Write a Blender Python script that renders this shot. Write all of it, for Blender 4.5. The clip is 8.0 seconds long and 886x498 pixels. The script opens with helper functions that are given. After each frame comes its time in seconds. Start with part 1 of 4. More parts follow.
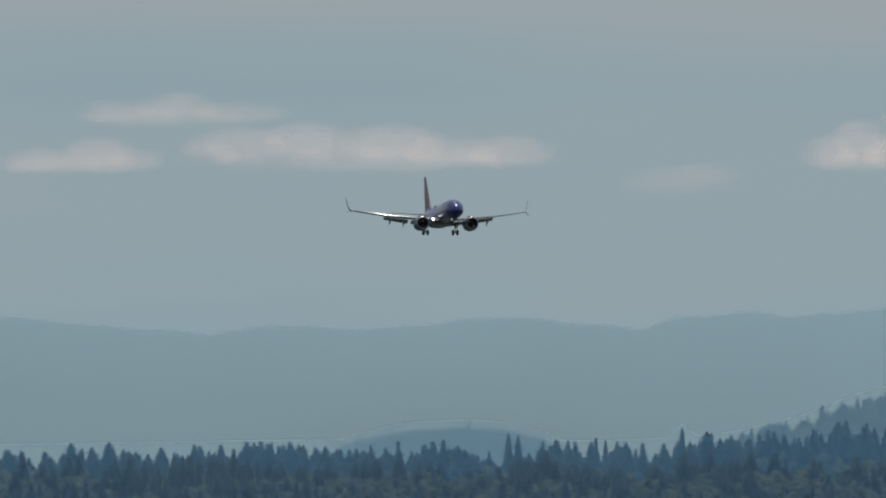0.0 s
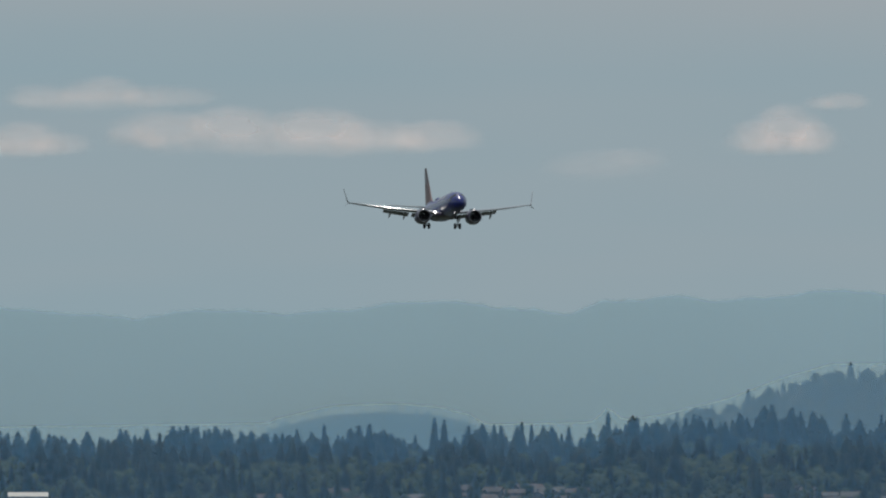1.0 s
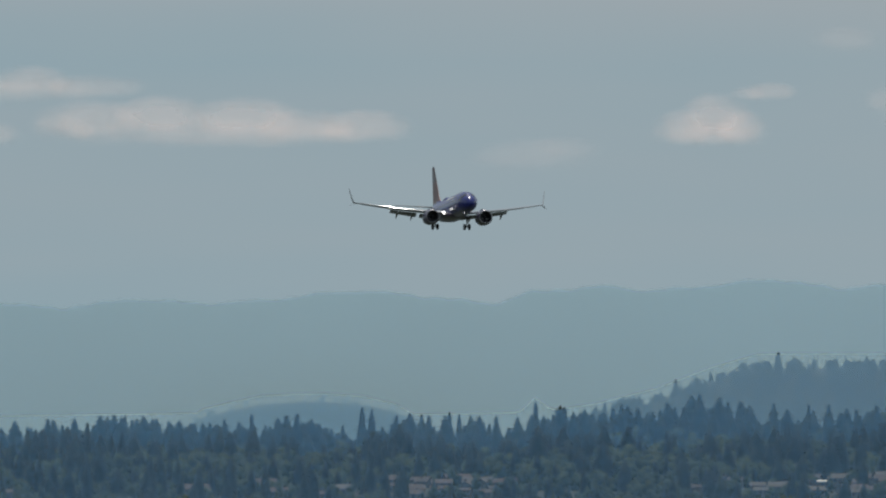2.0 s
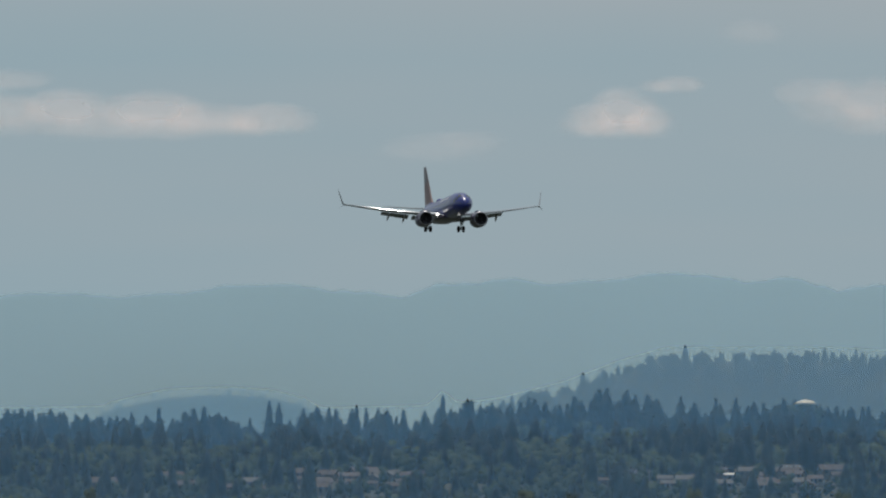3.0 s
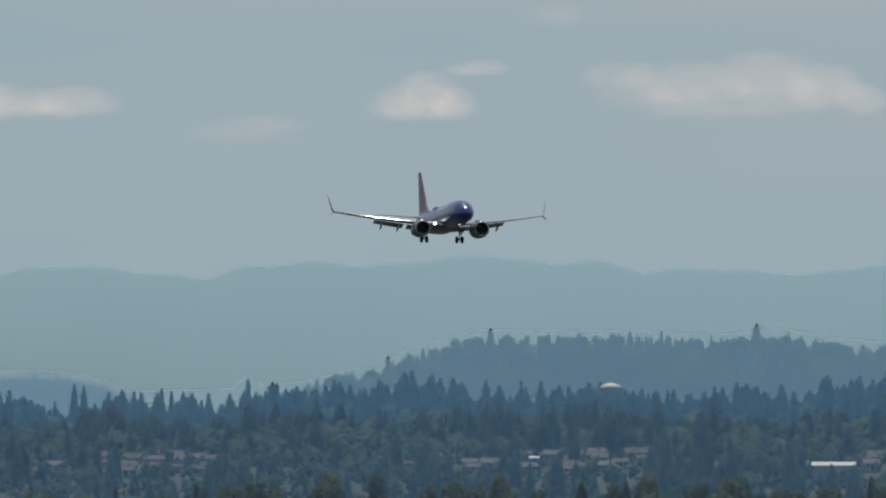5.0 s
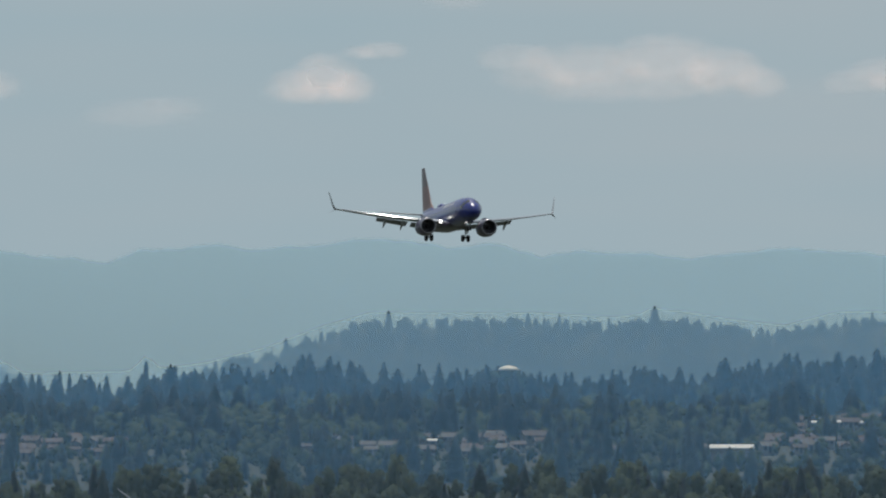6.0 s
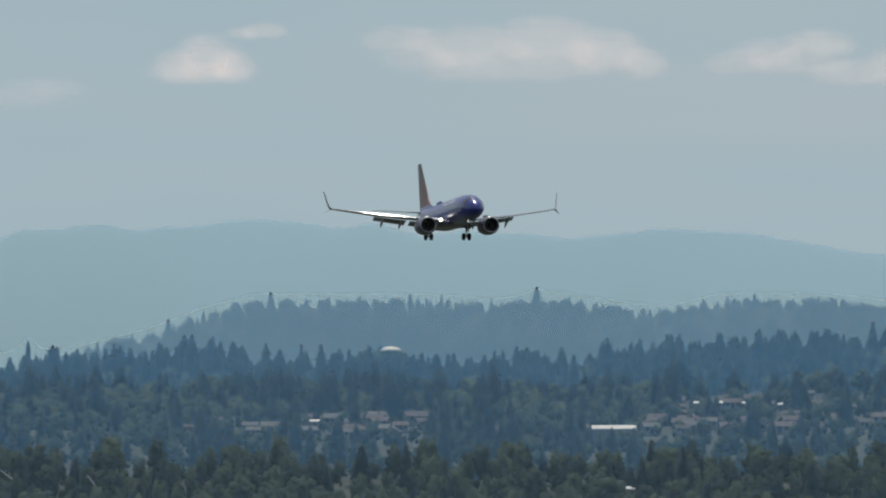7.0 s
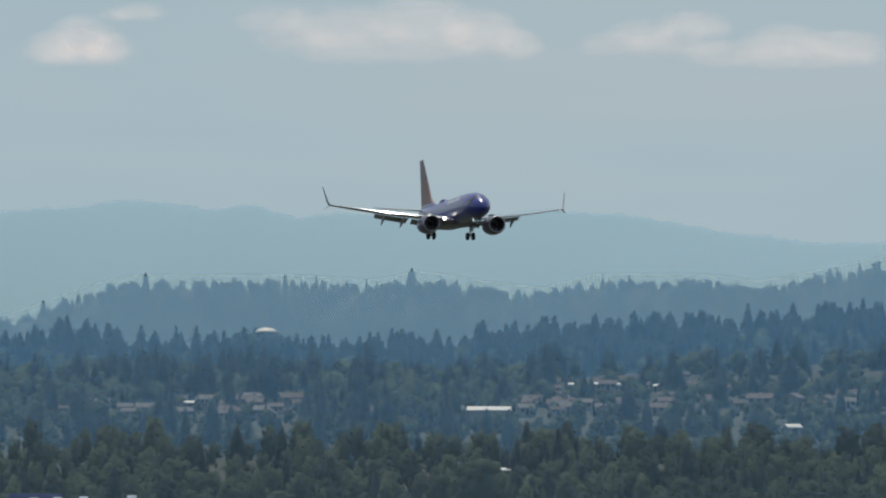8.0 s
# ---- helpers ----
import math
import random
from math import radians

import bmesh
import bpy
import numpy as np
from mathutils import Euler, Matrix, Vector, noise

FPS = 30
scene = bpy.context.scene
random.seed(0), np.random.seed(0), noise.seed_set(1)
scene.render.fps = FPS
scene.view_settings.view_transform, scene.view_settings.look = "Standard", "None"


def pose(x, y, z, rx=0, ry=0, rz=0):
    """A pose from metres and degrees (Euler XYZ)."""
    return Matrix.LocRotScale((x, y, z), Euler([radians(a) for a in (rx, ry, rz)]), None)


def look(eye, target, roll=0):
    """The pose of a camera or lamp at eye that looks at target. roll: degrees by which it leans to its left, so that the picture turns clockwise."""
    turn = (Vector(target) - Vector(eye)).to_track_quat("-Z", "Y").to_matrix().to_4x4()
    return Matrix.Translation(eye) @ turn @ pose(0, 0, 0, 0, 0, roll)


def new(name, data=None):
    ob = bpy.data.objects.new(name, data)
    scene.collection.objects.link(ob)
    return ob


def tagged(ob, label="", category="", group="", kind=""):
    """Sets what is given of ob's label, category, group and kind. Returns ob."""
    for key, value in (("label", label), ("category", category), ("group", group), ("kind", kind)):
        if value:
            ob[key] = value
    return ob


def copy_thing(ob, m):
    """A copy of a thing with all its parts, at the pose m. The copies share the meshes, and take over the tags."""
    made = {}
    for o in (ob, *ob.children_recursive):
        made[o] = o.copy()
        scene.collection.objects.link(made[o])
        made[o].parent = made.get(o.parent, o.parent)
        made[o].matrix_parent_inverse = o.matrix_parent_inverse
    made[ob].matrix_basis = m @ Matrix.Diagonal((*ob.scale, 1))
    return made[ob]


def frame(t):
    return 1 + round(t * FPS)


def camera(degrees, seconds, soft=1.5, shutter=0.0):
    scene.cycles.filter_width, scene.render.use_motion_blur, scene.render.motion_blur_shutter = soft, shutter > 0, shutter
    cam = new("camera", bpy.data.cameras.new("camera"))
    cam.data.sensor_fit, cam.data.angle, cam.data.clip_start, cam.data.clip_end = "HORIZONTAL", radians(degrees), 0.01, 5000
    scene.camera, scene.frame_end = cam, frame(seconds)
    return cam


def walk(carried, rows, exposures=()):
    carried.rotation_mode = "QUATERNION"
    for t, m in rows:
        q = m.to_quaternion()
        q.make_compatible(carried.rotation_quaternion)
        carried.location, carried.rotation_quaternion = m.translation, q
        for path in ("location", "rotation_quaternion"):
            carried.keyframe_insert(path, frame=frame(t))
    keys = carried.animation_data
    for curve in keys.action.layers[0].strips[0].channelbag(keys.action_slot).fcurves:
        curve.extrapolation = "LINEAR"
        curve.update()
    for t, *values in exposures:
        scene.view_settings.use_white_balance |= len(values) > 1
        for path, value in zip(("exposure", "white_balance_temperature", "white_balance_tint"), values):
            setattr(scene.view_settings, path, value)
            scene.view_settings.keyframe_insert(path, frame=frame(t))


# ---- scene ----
# The camera stands on a knoll and turns after the aeroplane: seconds, degrees to the left, degrees up
EYE = 38.0
PAN = [
    (0.0, 1.7960, 1.3192),
    (0.5, 1.5890, 1.2713),
    (1.0, 1.4034, 1.2342),
    (1.5, 1.2258, 1.2052),
    (3.0, 0.5265, 1.1444),
    (3.5, 0.2616, 1.1297),
    (4.0, -0.0000, 1.1114),
    (4.5, -0.2548, 1.0881),
    (6.0, -1.0486, 0.9632),
    (6.5, -1.3553, 0.9095),
    (7.0, -1.6739, 0.8611),
    (7.5, -1.9970, 0.8076),
    (8.0, -2.3368, 0.7617),
]
cam = camera(4.7, 8.0, soft=2.1)
walk(cam, [(t, pose(0, 0, EYE, 90 + up, 0, turn)) for t, turn, up in PAN],
     exposures=[(0.0, 0.07), (2.0, 0.13), (4.0, 0.21), (6.0, 0.34), (8.0, 0.5)])

# ---- light: hazy bright sky, veiled sun high behind the landing aeroplane ----
SUN_UP, SUN_ROUND = 65.0, -4.0  # degrees above the horizon, and right of straight ahead
world = bpy.data.worlds.new("hazy_sky")
scene.world = world
world.use_nodes = True
wn, wl = world.node_tree.nodes, world.node_tree.links
sky = wn.new("ShaderNodeTexSky")
sky.sky_type, sky.sun_disc = "NISHITA", False
sky.sun_elevation, sky.sun_rotation = radians(SUN_UP), radians(SUN_ROUND)
sky.air_density, sky.dust_density, sky.altitude = 1.0, 2.0, 50
coord = wn.new("ShaderNodeTexCoord")
stretch = wn.new("ShaderNodeMapping")
stretch.inputs["Scale"].default_value = (9, 9, 55)
wl.new(coord.outputs["Generated"], stretch.inputs[0])
streak = wn.new("ShaderNodeTexNoise")
streak.inputs["Scale"].default_value = 1.0
streak.inputs["Detail"].default_value = 3.0
wl.new(stretch.outputs[0], streak.inputs["Vector"])
ramp = wn.new("ShaderNodeValToRGB")
ramp.color_ramp.elements[0].position, ramp.color_ramp.elements[0].color = 0.34, (4.5, 6.1, 6.92, 1)
ramp.color_ramp.elements[1].position, ramp.color_ramp.elements[1].color = 0.84, (5.5, 6.35, 6.85, 1)
veil, veiled = wn.new("ShaderNodeMapRange"), wn.new("ShaderNodeMath")  # greyer high cloud above the blue
for i, v in ((1, 0.038), (2, 0.048), (3, 0.0), (4, 0.35)):
    veil.inputs[i].default_value = v
split = wn.new("ShaderNodeSeparateXYZ")
wl.new(coord.outputs["Generated"], split.inputs[0])
wl.new(split.outputs[2], veil.inputs[0])
wl.new(streak.outputs[0], veiled.inputs[0])
wl.new(veil.outputs[0], veiled.inputs[1])
wl.new(veiled.outputs[0], ramp.inputs[0])
blend = wn.new("ShaderNodeMix")
blend.data_type = "RGBA"
share = wn.new("ShaderNodeMapRange")  # thin cloud in front of the blue, thickest towards the horizon
wl.new(split.outputs[2], share.inputs[0])
for i, v in ((1, 0.05), (2, 0.5), (3, 0.985), (4, 0.78)):
    share.inputs[i].default_value = v
wl.new(share.outputs[0], blend.inputs[0])
wl.new(sky.outputs[0], blend.inputs[6])
wl.new(ramp.outputs[0], blend.inputs[7])
wl.new(blend.outputs[2], wn["Background"].inputs[0])
wn["Background"].inputs[1].default_value = 0.055

sun_data = bpy.data.lights.new("sun", "SUN")
sun_data.energy, sun_data.angle, sun_data.color = 1.8, radians(2.0), (1.0, 0.95, 0.87)
sun = new("sun", sun_data)
a, b = radians(SUN_ROUND), radians(SUN_UP)
sun.matrix_basis = look((math.sin(a) * math.cos(b) * 900, math.cos(a) * math.cos(b) * 900, math.sin(b) * 900), (0, 0, 0))


# ---- materials ----
def mat(name, low, high, rough=0.8, metal=0.0, scale=1.0, detail=4.0, fine=0.0, bump=0.0, island=0.0, piece=0.0, coat=0.0, axes=(1, 1, 1), spread=0.2, tone=0.0):
    """Two colours mixed by noise at a real-world scale, with fine grain, per-piece variation and relief."""
    m = bpy.data.materials.new(name)
    m.use_nodes = True
    n, l = m.node_tree.nodes, m.node_tree.links
    p = n["Principled BSDF"]
    tc = n.new("ShaderNodeTexCoord")
    mp = n.new("ShaderNodeMapping")
    mp.inputs["Scale"].default_value = axes
    l.new(tc.outputs["Object"], mp.inputs[0])
    big = n.new("ShaderNodeTexNoise")
    big.inputs["Scale"].default_value, big.inputs["Detail"].default_value = scale, detail
    l.new(mp.outputs[0], big.inputs["Vector"])
    fac = big.outputs[0]
    if fine:
        small = n.new("ShaderNodeTexNoise")
        small.inputs["Scale"].default_value, small.inputs["Detail"].default_value = scale * fine, 2.0
        l.new(mp.outputs[0], small.inputs["Vector"])
        add = n.new("ShaderNodeMath")
        add.operation = "MULTIPLY_ADD"
        add.inputs[1].default_value = 0.5
        l.new(small.outputs[0], add.inputs[0])
        half = n.new("ShaderNodeMath")
        half.operation = "MULTIPLY"
        half.inputs[1].default_value = 0.5
        l.new(fac, half.inputs[0])
        l.new(half.outputs[0], add.inputs[2])
        fac = add.outputs[0]
    for amount, node, out in ((island, "ShaderNodeNewGeometry", "Random Per Island"), (piece, "ShaderNodeObjectInfo", "Random"), (tone, "ShaderNodeAttribute", "Fac")):
        if amount:
            src = n.new(node)
            if node == "ShaderNodeAttribute":
                src.attribute_name = "tone"
            mul = n.new("ShaderNodeMath")
            mul.operation = "MULTIPLY_ADD"
            mul.inputs[1].default_value = amount
            l.new(src.outputs[out], mul.inputs[0])
            off = n.new("ShaderNodeMath")
            off.operation = "SUBTRACT"
            off.inputs[1].default_value = amount / 2
            l.new(fac, off.inputs[0])
            l.new(off.outputs[0], mul.inputs[2])
            fac = mul.outputs[0]
    r = n.new("ShaderNodeValToRGB")
    r.color_ramp.elements[0].position, r.color_ramp.elements[0].color = 0.5 - spread, (*low, 1)
    r.color_ramp.elements[1].position, r.color_ramp.elements[1].color = 0.5 + spread, (*high, 1)
    l.new(fac, r.inputs[0])
    l.new(r.outputs[0], p.inputs["Base Color"])
    p.inputs["Roughness"].default_value, p.inputs["Metallic"].default_value = rough, metal
    p.inputs["Coat Weight"].default_value, p.inputs["Coat Roughness"].default_value = coat, 0.12
    if bump:
        bm_node = n.new("ShaderNodeBump")
        bm_node.inputs["Strength"].default_value = bump
        l.new(fac, bm_node.inputs["Height"])
        l.new(bm_node.outputs[0], p.inputs["Normal"])
    return m


def glow(name, colour, strength):
    m = bpy.data.materials.new(name)
    m.use_nodes = True
    p = m.node_tree.nodes["Principled BSDF"]
    p.inputs["Base Color"].default_value = (*colour, 1)
    p.inputs["Emission Color"].default_value = (*colour, 1)
    p.inputs["Emission Strength"].default_value = strength
    return m


BROADLEAF = mat("broadleaf", (0.014, 0.026, 0.016), (0.078, 0.106, 0.056), 0.75, scale=0.022, fine=14, island=0.05, tone=0.6, spread=0.34)
leaf_nodes, leaf_links = BROADLEAF.node_tree.nodes, BROADLEAF.node_tree.links  # light shines through the leaves
thin, leaf_mix = leaf_nodes.new("ShaderNodeBsdfTranslucent"), leaf_nodes.new("ShaderNodeMixShader")
thin.inputs[0].default_value = (0.04, 0.07, 0.032, 1)
leaf_mix.inputs[0].default_value = 0.3
leaf_links.new(leaf_nodes["Principled BSDF"].outputs[0], leaf_mix.inputs[1])
leaf_links.new(thin.outputs[0], leaf_mix.inputs[2])
leaf_links.new(leaf_mix.outputs[0], leaf_nodes["Material Output"].inputs[0])
CONIFER = mat("conifer_needles", (0.010, 0.018, 0.016), (0.019, 0.034, 0.026), 0.8, scale=0.028, fine=30, island=0.06, tone=0.4, spread=0.3)
for leaves in (BROADLEAF, CONIFER):
    leaves.node_tree.nodes["Principled BSDF"].inputs["Specular IOR Level"].default_value = 0.12
BARK = mat("bark", (0.045, 0.035, 0.027), (0.13, 0.10, 0.08), 0.9, scale=1.5, fine=6, bump=0.4)
MEADOW = mat("meadow", (0.014, 0.022, 0.012), (0.032, 0.038, 0.022), 0.95, scale=0.02, fine=15, bump=0.2)
RANGE = mat("mountain_forest", (0.030, 0.043, 0.038), (0.05, 0.063, 0.05), 0.95, scale=0.012, fine=8)


AIRLIGHT = (0.38, 0.508, 0.56)  # colour of endless haze, painted on the haze sheets


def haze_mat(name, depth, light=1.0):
    """Haze colour painted on a see-through sheet, of that optical depth in red, green and blue; how much of it there is
    lies on the mesh and drifts a little.
    """
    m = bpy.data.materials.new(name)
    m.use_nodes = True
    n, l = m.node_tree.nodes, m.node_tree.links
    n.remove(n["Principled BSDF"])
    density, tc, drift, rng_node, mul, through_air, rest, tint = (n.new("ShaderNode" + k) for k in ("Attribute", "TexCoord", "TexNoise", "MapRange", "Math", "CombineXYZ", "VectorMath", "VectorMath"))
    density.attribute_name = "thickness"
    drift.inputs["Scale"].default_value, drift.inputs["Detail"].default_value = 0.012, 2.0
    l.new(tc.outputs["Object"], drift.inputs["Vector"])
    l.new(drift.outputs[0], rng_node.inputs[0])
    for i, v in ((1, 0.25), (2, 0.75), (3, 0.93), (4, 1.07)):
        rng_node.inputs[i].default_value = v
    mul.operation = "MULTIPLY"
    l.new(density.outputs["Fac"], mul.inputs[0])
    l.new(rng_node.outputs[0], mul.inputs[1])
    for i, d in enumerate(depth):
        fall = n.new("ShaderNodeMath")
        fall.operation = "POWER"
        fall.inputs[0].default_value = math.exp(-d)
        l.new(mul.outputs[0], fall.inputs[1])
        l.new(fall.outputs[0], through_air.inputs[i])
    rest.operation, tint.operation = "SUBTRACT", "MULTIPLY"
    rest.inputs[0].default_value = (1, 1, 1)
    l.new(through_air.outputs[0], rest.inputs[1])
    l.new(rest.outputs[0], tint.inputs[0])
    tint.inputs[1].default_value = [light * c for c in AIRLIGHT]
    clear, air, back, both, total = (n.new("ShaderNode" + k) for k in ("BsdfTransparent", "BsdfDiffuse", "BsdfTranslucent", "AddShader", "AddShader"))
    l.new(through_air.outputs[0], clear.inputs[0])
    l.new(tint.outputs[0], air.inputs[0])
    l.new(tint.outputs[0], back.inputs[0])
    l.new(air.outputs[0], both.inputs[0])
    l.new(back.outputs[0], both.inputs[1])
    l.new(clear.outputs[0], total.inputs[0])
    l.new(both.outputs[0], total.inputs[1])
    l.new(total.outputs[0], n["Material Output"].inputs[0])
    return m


# ---- building helpers ----
def link_mesh(name, bm, material, parent=None, label="", smooth=False):
    me = bpy.data.meshes.new(name)
    bmesh.ops.recalc_face_normals(bm, faces=bm.faces)
    for f in bm.faces:
        f.smooth = smooth and len(f.verts) <= 4
    bm.to_mesh(me)
    bm.free()
    me.materials.append(material)
    ob = new(name, me)
    if parent:
        ob.parent = parent
    if label:
        tagged(ob, label)
    return ob


def part(name, bm, material, parent, label="", smooth=False):
    return link_mesh(name, bm, material, parent, label, smooth)


def from_arrays(name, verts, tris, material, smooth=False):
    me = bpy.data.meshes.new(name)
    verts, tris = np.asarray(verts, np.float32), np.asarray(tris, np.int32)
    me.vertices.add(len(verts))
    me.vertices.foreach_set("co", verts.ravel())
    me.loops.add(tris.size)
    me.loops.foreach_set("vertex_index", tris.ravel())
    me.polygons.add(len(tris))
    me.polygons.foreach_set("loop_start", np.arange(0, tris.size, tris.shape[1], dtype=np.int32))
    if smooth:
        me.polygons.foreach_set("use_smooth", np.ones(len(tris), bool))
    me.update(calc_edges=True)
    me.materials.append(material)
    return new(name, me)


def loft(bm, rings, cap=True):
    rows = [[bm.verts.new(p) for p in ring] for ring in rings]
    for a_row, b_row in zip(rows, rows[1:]):
        k = len(a_row)
        for i in range(k):
            bm.faces.new((a_row[i], a_row[(i + 1) % k], b_row[(i + 1) % k], b_row[i]))
    if cap:
        bm.faces.new(rows[0][::-1])
        bm.faces.new(rows[-1])
    return bm


def rod(bm, p, q, r0, r1, k=10):
    p, q = Vector(p), Vector(q)
    turn = (q - p).to_track_quat("Z", "Y").to_matrix()
    circle = [(math.cos(2 * math.pi * i / k), math.sin(2 * math.pi * i / k), 0) for i in range(k)]
    return loft(bm, [[c + turn @ (Vector(v) * r) for v in circle] for c, r in ((p, r0), (q, r1))])


def box(bm, x0, x1, y0, y1, z0, z1):
    return loft(bm, [[(x0, y0, z), (x1, y0, z), (x1, y1, z), (x0, y1, z)] for z in (z0, z1)])


# ---- the land ----
def lerp(table, v):
    xs, ys = zip(*table)
    return np.interp(v, xs, ys)


def wobble(x, y, size, seed=0.0):
    """Cheap smooth unevenness from sines."""
    x, y = np.asarray(x) / size + seed, np.asarray(y) / size - 0.7 * seed
    return (np.sin(x * 1.7 + 1.3 * np.sin(y * 1.1)) + np.sin(y * 2.3 + 1.1 * np.sin(x * 0.9 + 2)) + 0.5 * np.sin(x * 4.1 + y * 3.3)) / 2.5


# height of the ground by distance; the near wooded rise by bearing (x / y, in thousandths); the far hill
RISE = [(-400, 30), (0, 36.2), (30, 36), (300, 18), (1000, 8), (2300, 8), (2585, 10.3), (2625, 10.3), (2662, 3), (2900, 6), (3150, 12.5), (3260, 18), (3350, 24), (3600, 31), (3850, 35), (4150, 39), (4400, 40.5), (4530, 29), (4620, 22), (5000, 15)]
RIDGE = [(-90, 2.6), (-72, 1.6), (-41, 3.6), (-24, 2.6), (-9, 4.1), (0, 9.6), (8, 10.6), (16, 7.6), (30, 6.6), (43, 9.8), (55, 13.8), (66, 15.8), (75, 18.8), (85, 21.8), (110, 24.8)]
HILL = [(-60, 0), (-12, 20), (-9, 51.6), (-6, 58.6), (2, 68.1), (7, 77.1), (11.5, 83.1), (15, 83.1), (27, 83.1), (34, 81.1), (40, 84.1), (45, 80.1), (50, 77.6), (55, 83.6), (65, 83.6), (70, 80.6), (75, 84.6), (79, 88.6), (84, 93.6), (100, 97)]
KNOB = [(-48, 0), (-42.5, 56), (-40, 63.5), (-37, 67), (-34.5, 69.5), (-29, 70.5), (-25, 69), (-22, 65.5), (-19.5, 58), (-14, 0)]


def ground_height(x, y):
    x, y = np.asarray(x, float), np.asarray(y, float)
    k = 1000 * x / np.maximum(y, 500)
    near = np.clip((y - 3700) / 650, 0, 1) * np.clip((4640 - y) / 150, 0, 1)
    z = lerp(RISE, y) + near * near * (3 - 2 * near) * lerp(RIDGE, k)
    z = z + np.clip((y - 600) / 900, 0, 1) * 1.2 * wobble(x, y, 60)
    up = np.clip(1 - np.abs(y - 4700) / 88, 0, 1)
    z = np.maximum(z, up * up * (3 - 2 * up) * lerp(HILL, k) + (1 - up) * -20)
    up = np.clip(1 - np.abs(y - 4836) / 24, 0, 1)
    return np.maximum(z, up * up * (3 - 2 * up) * lerp(KNOB, k) + (1 - up) * -20)


def grid_mesh(name, xs, ys, height, material):
    """xs are bearings (x / y in thousandths) beyond 500 m."""
    gy, gx = np.meshgrid(ys, xs, indexing="ij")
    px = gx * np.maximum(np.abs(gy), 500) / 1000
    v = np.stack([px, gy, height(px, gy)], -1).reshape(-1, 3)
    r, c = gy.shape
    i = (np.arange(r - 1)[:, None] * c + np.arange(c - 1)).ravel()
    return from_arrays(name, v, np.stack([i, i + 1, i + c + 1, i + c], -1), material, True)


bearings = np.concatenate([np.linspace(-900, -140, 20), np.linspace(-120, 120, 241), np.linspace(140, 900, 20)])
depths = np.concatenate([np.linspace(-400, 2300, 60), np.linspace(2320, 4596, 170), np.arange(4600, 4880, 3.0), np.linspace(4885, 4960, 8)])
ground = tagged(grid_mesh("ground", bearings, depths, ground_height, MEADOW), "rolling green meadow and wooded hills", "ground", kind="structure")

# far mountain range: heights by bearing at 4.9 km
PEAKS = [(-100, 124), (-72, 120), (-64, 116), (-53, 112), (-47, 116), (-39, 114), (-33, 116), (-28.5, 119), (-25, 120), (-17, 116), (-13, 114), (-10, 119),
         (-3, 122), (1, 120), (5, 121), (10, 124), (13.5, 125), (19, 120.5), (22.5, 123), (27.5, 117), (31, 119), (37, 118), (41, 116), (44.5, 117.5), (49, 120.5),
         (56, 119), (61, 116), (66, 111), (73, 107), (77, 105), (82, 106), (110, 112)]


def range_height(x, y):
    k = 1000 * x / y
    fade = np.clip((y - 4868) / 92, 0, 1)
    return 10 + fade * (lerp(PEAKS, k) - 10 + 1.0 * wobble(x, 0 * y, 9, 3) + 0.5 * wobble(x, 0 * y, 3, 5)) + np.sin(fade * 3.14) * 4 * wobble(x, y, 25, 2)


mountains = tagged(grid_mesh("mountain_range", np.linspace(-125, 125, 1000), np.linspace(4868, 4960, 14), range_height, RANGE),
                   "hazy blue wooded mountain range on the horizon", "mountains", kind="structure")

# ---- haze painted on sheets between the depths of the land ----
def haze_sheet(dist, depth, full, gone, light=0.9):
    """An upright sheet painted as haze: as thick as depth up to full(bearing), thinning out to nothing at
    gone(bearing), both as slopes of sight in thousandths.
    """
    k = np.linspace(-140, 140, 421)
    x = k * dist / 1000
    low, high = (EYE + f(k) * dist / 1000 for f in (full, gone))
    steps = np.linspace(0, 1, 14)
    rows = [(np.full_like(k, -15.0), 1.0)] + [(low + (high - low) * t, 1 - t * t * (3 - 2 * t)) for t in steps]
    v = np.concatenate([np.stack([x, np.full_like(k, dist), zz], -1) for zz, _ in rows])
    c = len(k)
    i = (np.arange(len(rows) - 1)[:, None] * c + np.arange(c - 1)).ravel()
    ob = from_arrays("haze", v, np.stack([i, i + 1, i + c + 1, i + c], -1), haze_mat("painted_haze", depth, light))
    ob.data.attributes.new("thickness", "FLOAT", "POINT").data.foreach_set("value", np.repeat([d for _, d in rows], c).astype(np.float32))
    return tagged(ob, "upright sheet painted as blue haze", "haze", kind="structure")


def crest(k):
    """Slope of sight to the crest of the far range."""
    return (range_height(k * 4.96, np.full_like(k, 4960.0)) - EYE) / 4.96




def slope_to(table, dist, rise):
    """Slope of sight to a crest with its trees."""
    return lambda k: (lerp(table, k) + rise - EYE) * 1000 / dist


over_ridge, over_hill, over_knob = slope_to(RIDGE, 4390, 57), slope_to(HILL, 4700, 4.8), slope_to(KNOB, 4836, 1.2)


def haze_top(k):
    """Top of the painted haze sheets, cut along the outline of the wooded hills."""
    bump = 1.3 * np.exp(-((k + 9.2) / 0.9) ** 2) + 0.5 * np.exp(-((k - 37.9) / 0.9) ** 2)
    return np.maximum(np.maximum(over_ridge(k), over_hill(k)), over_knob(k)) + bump


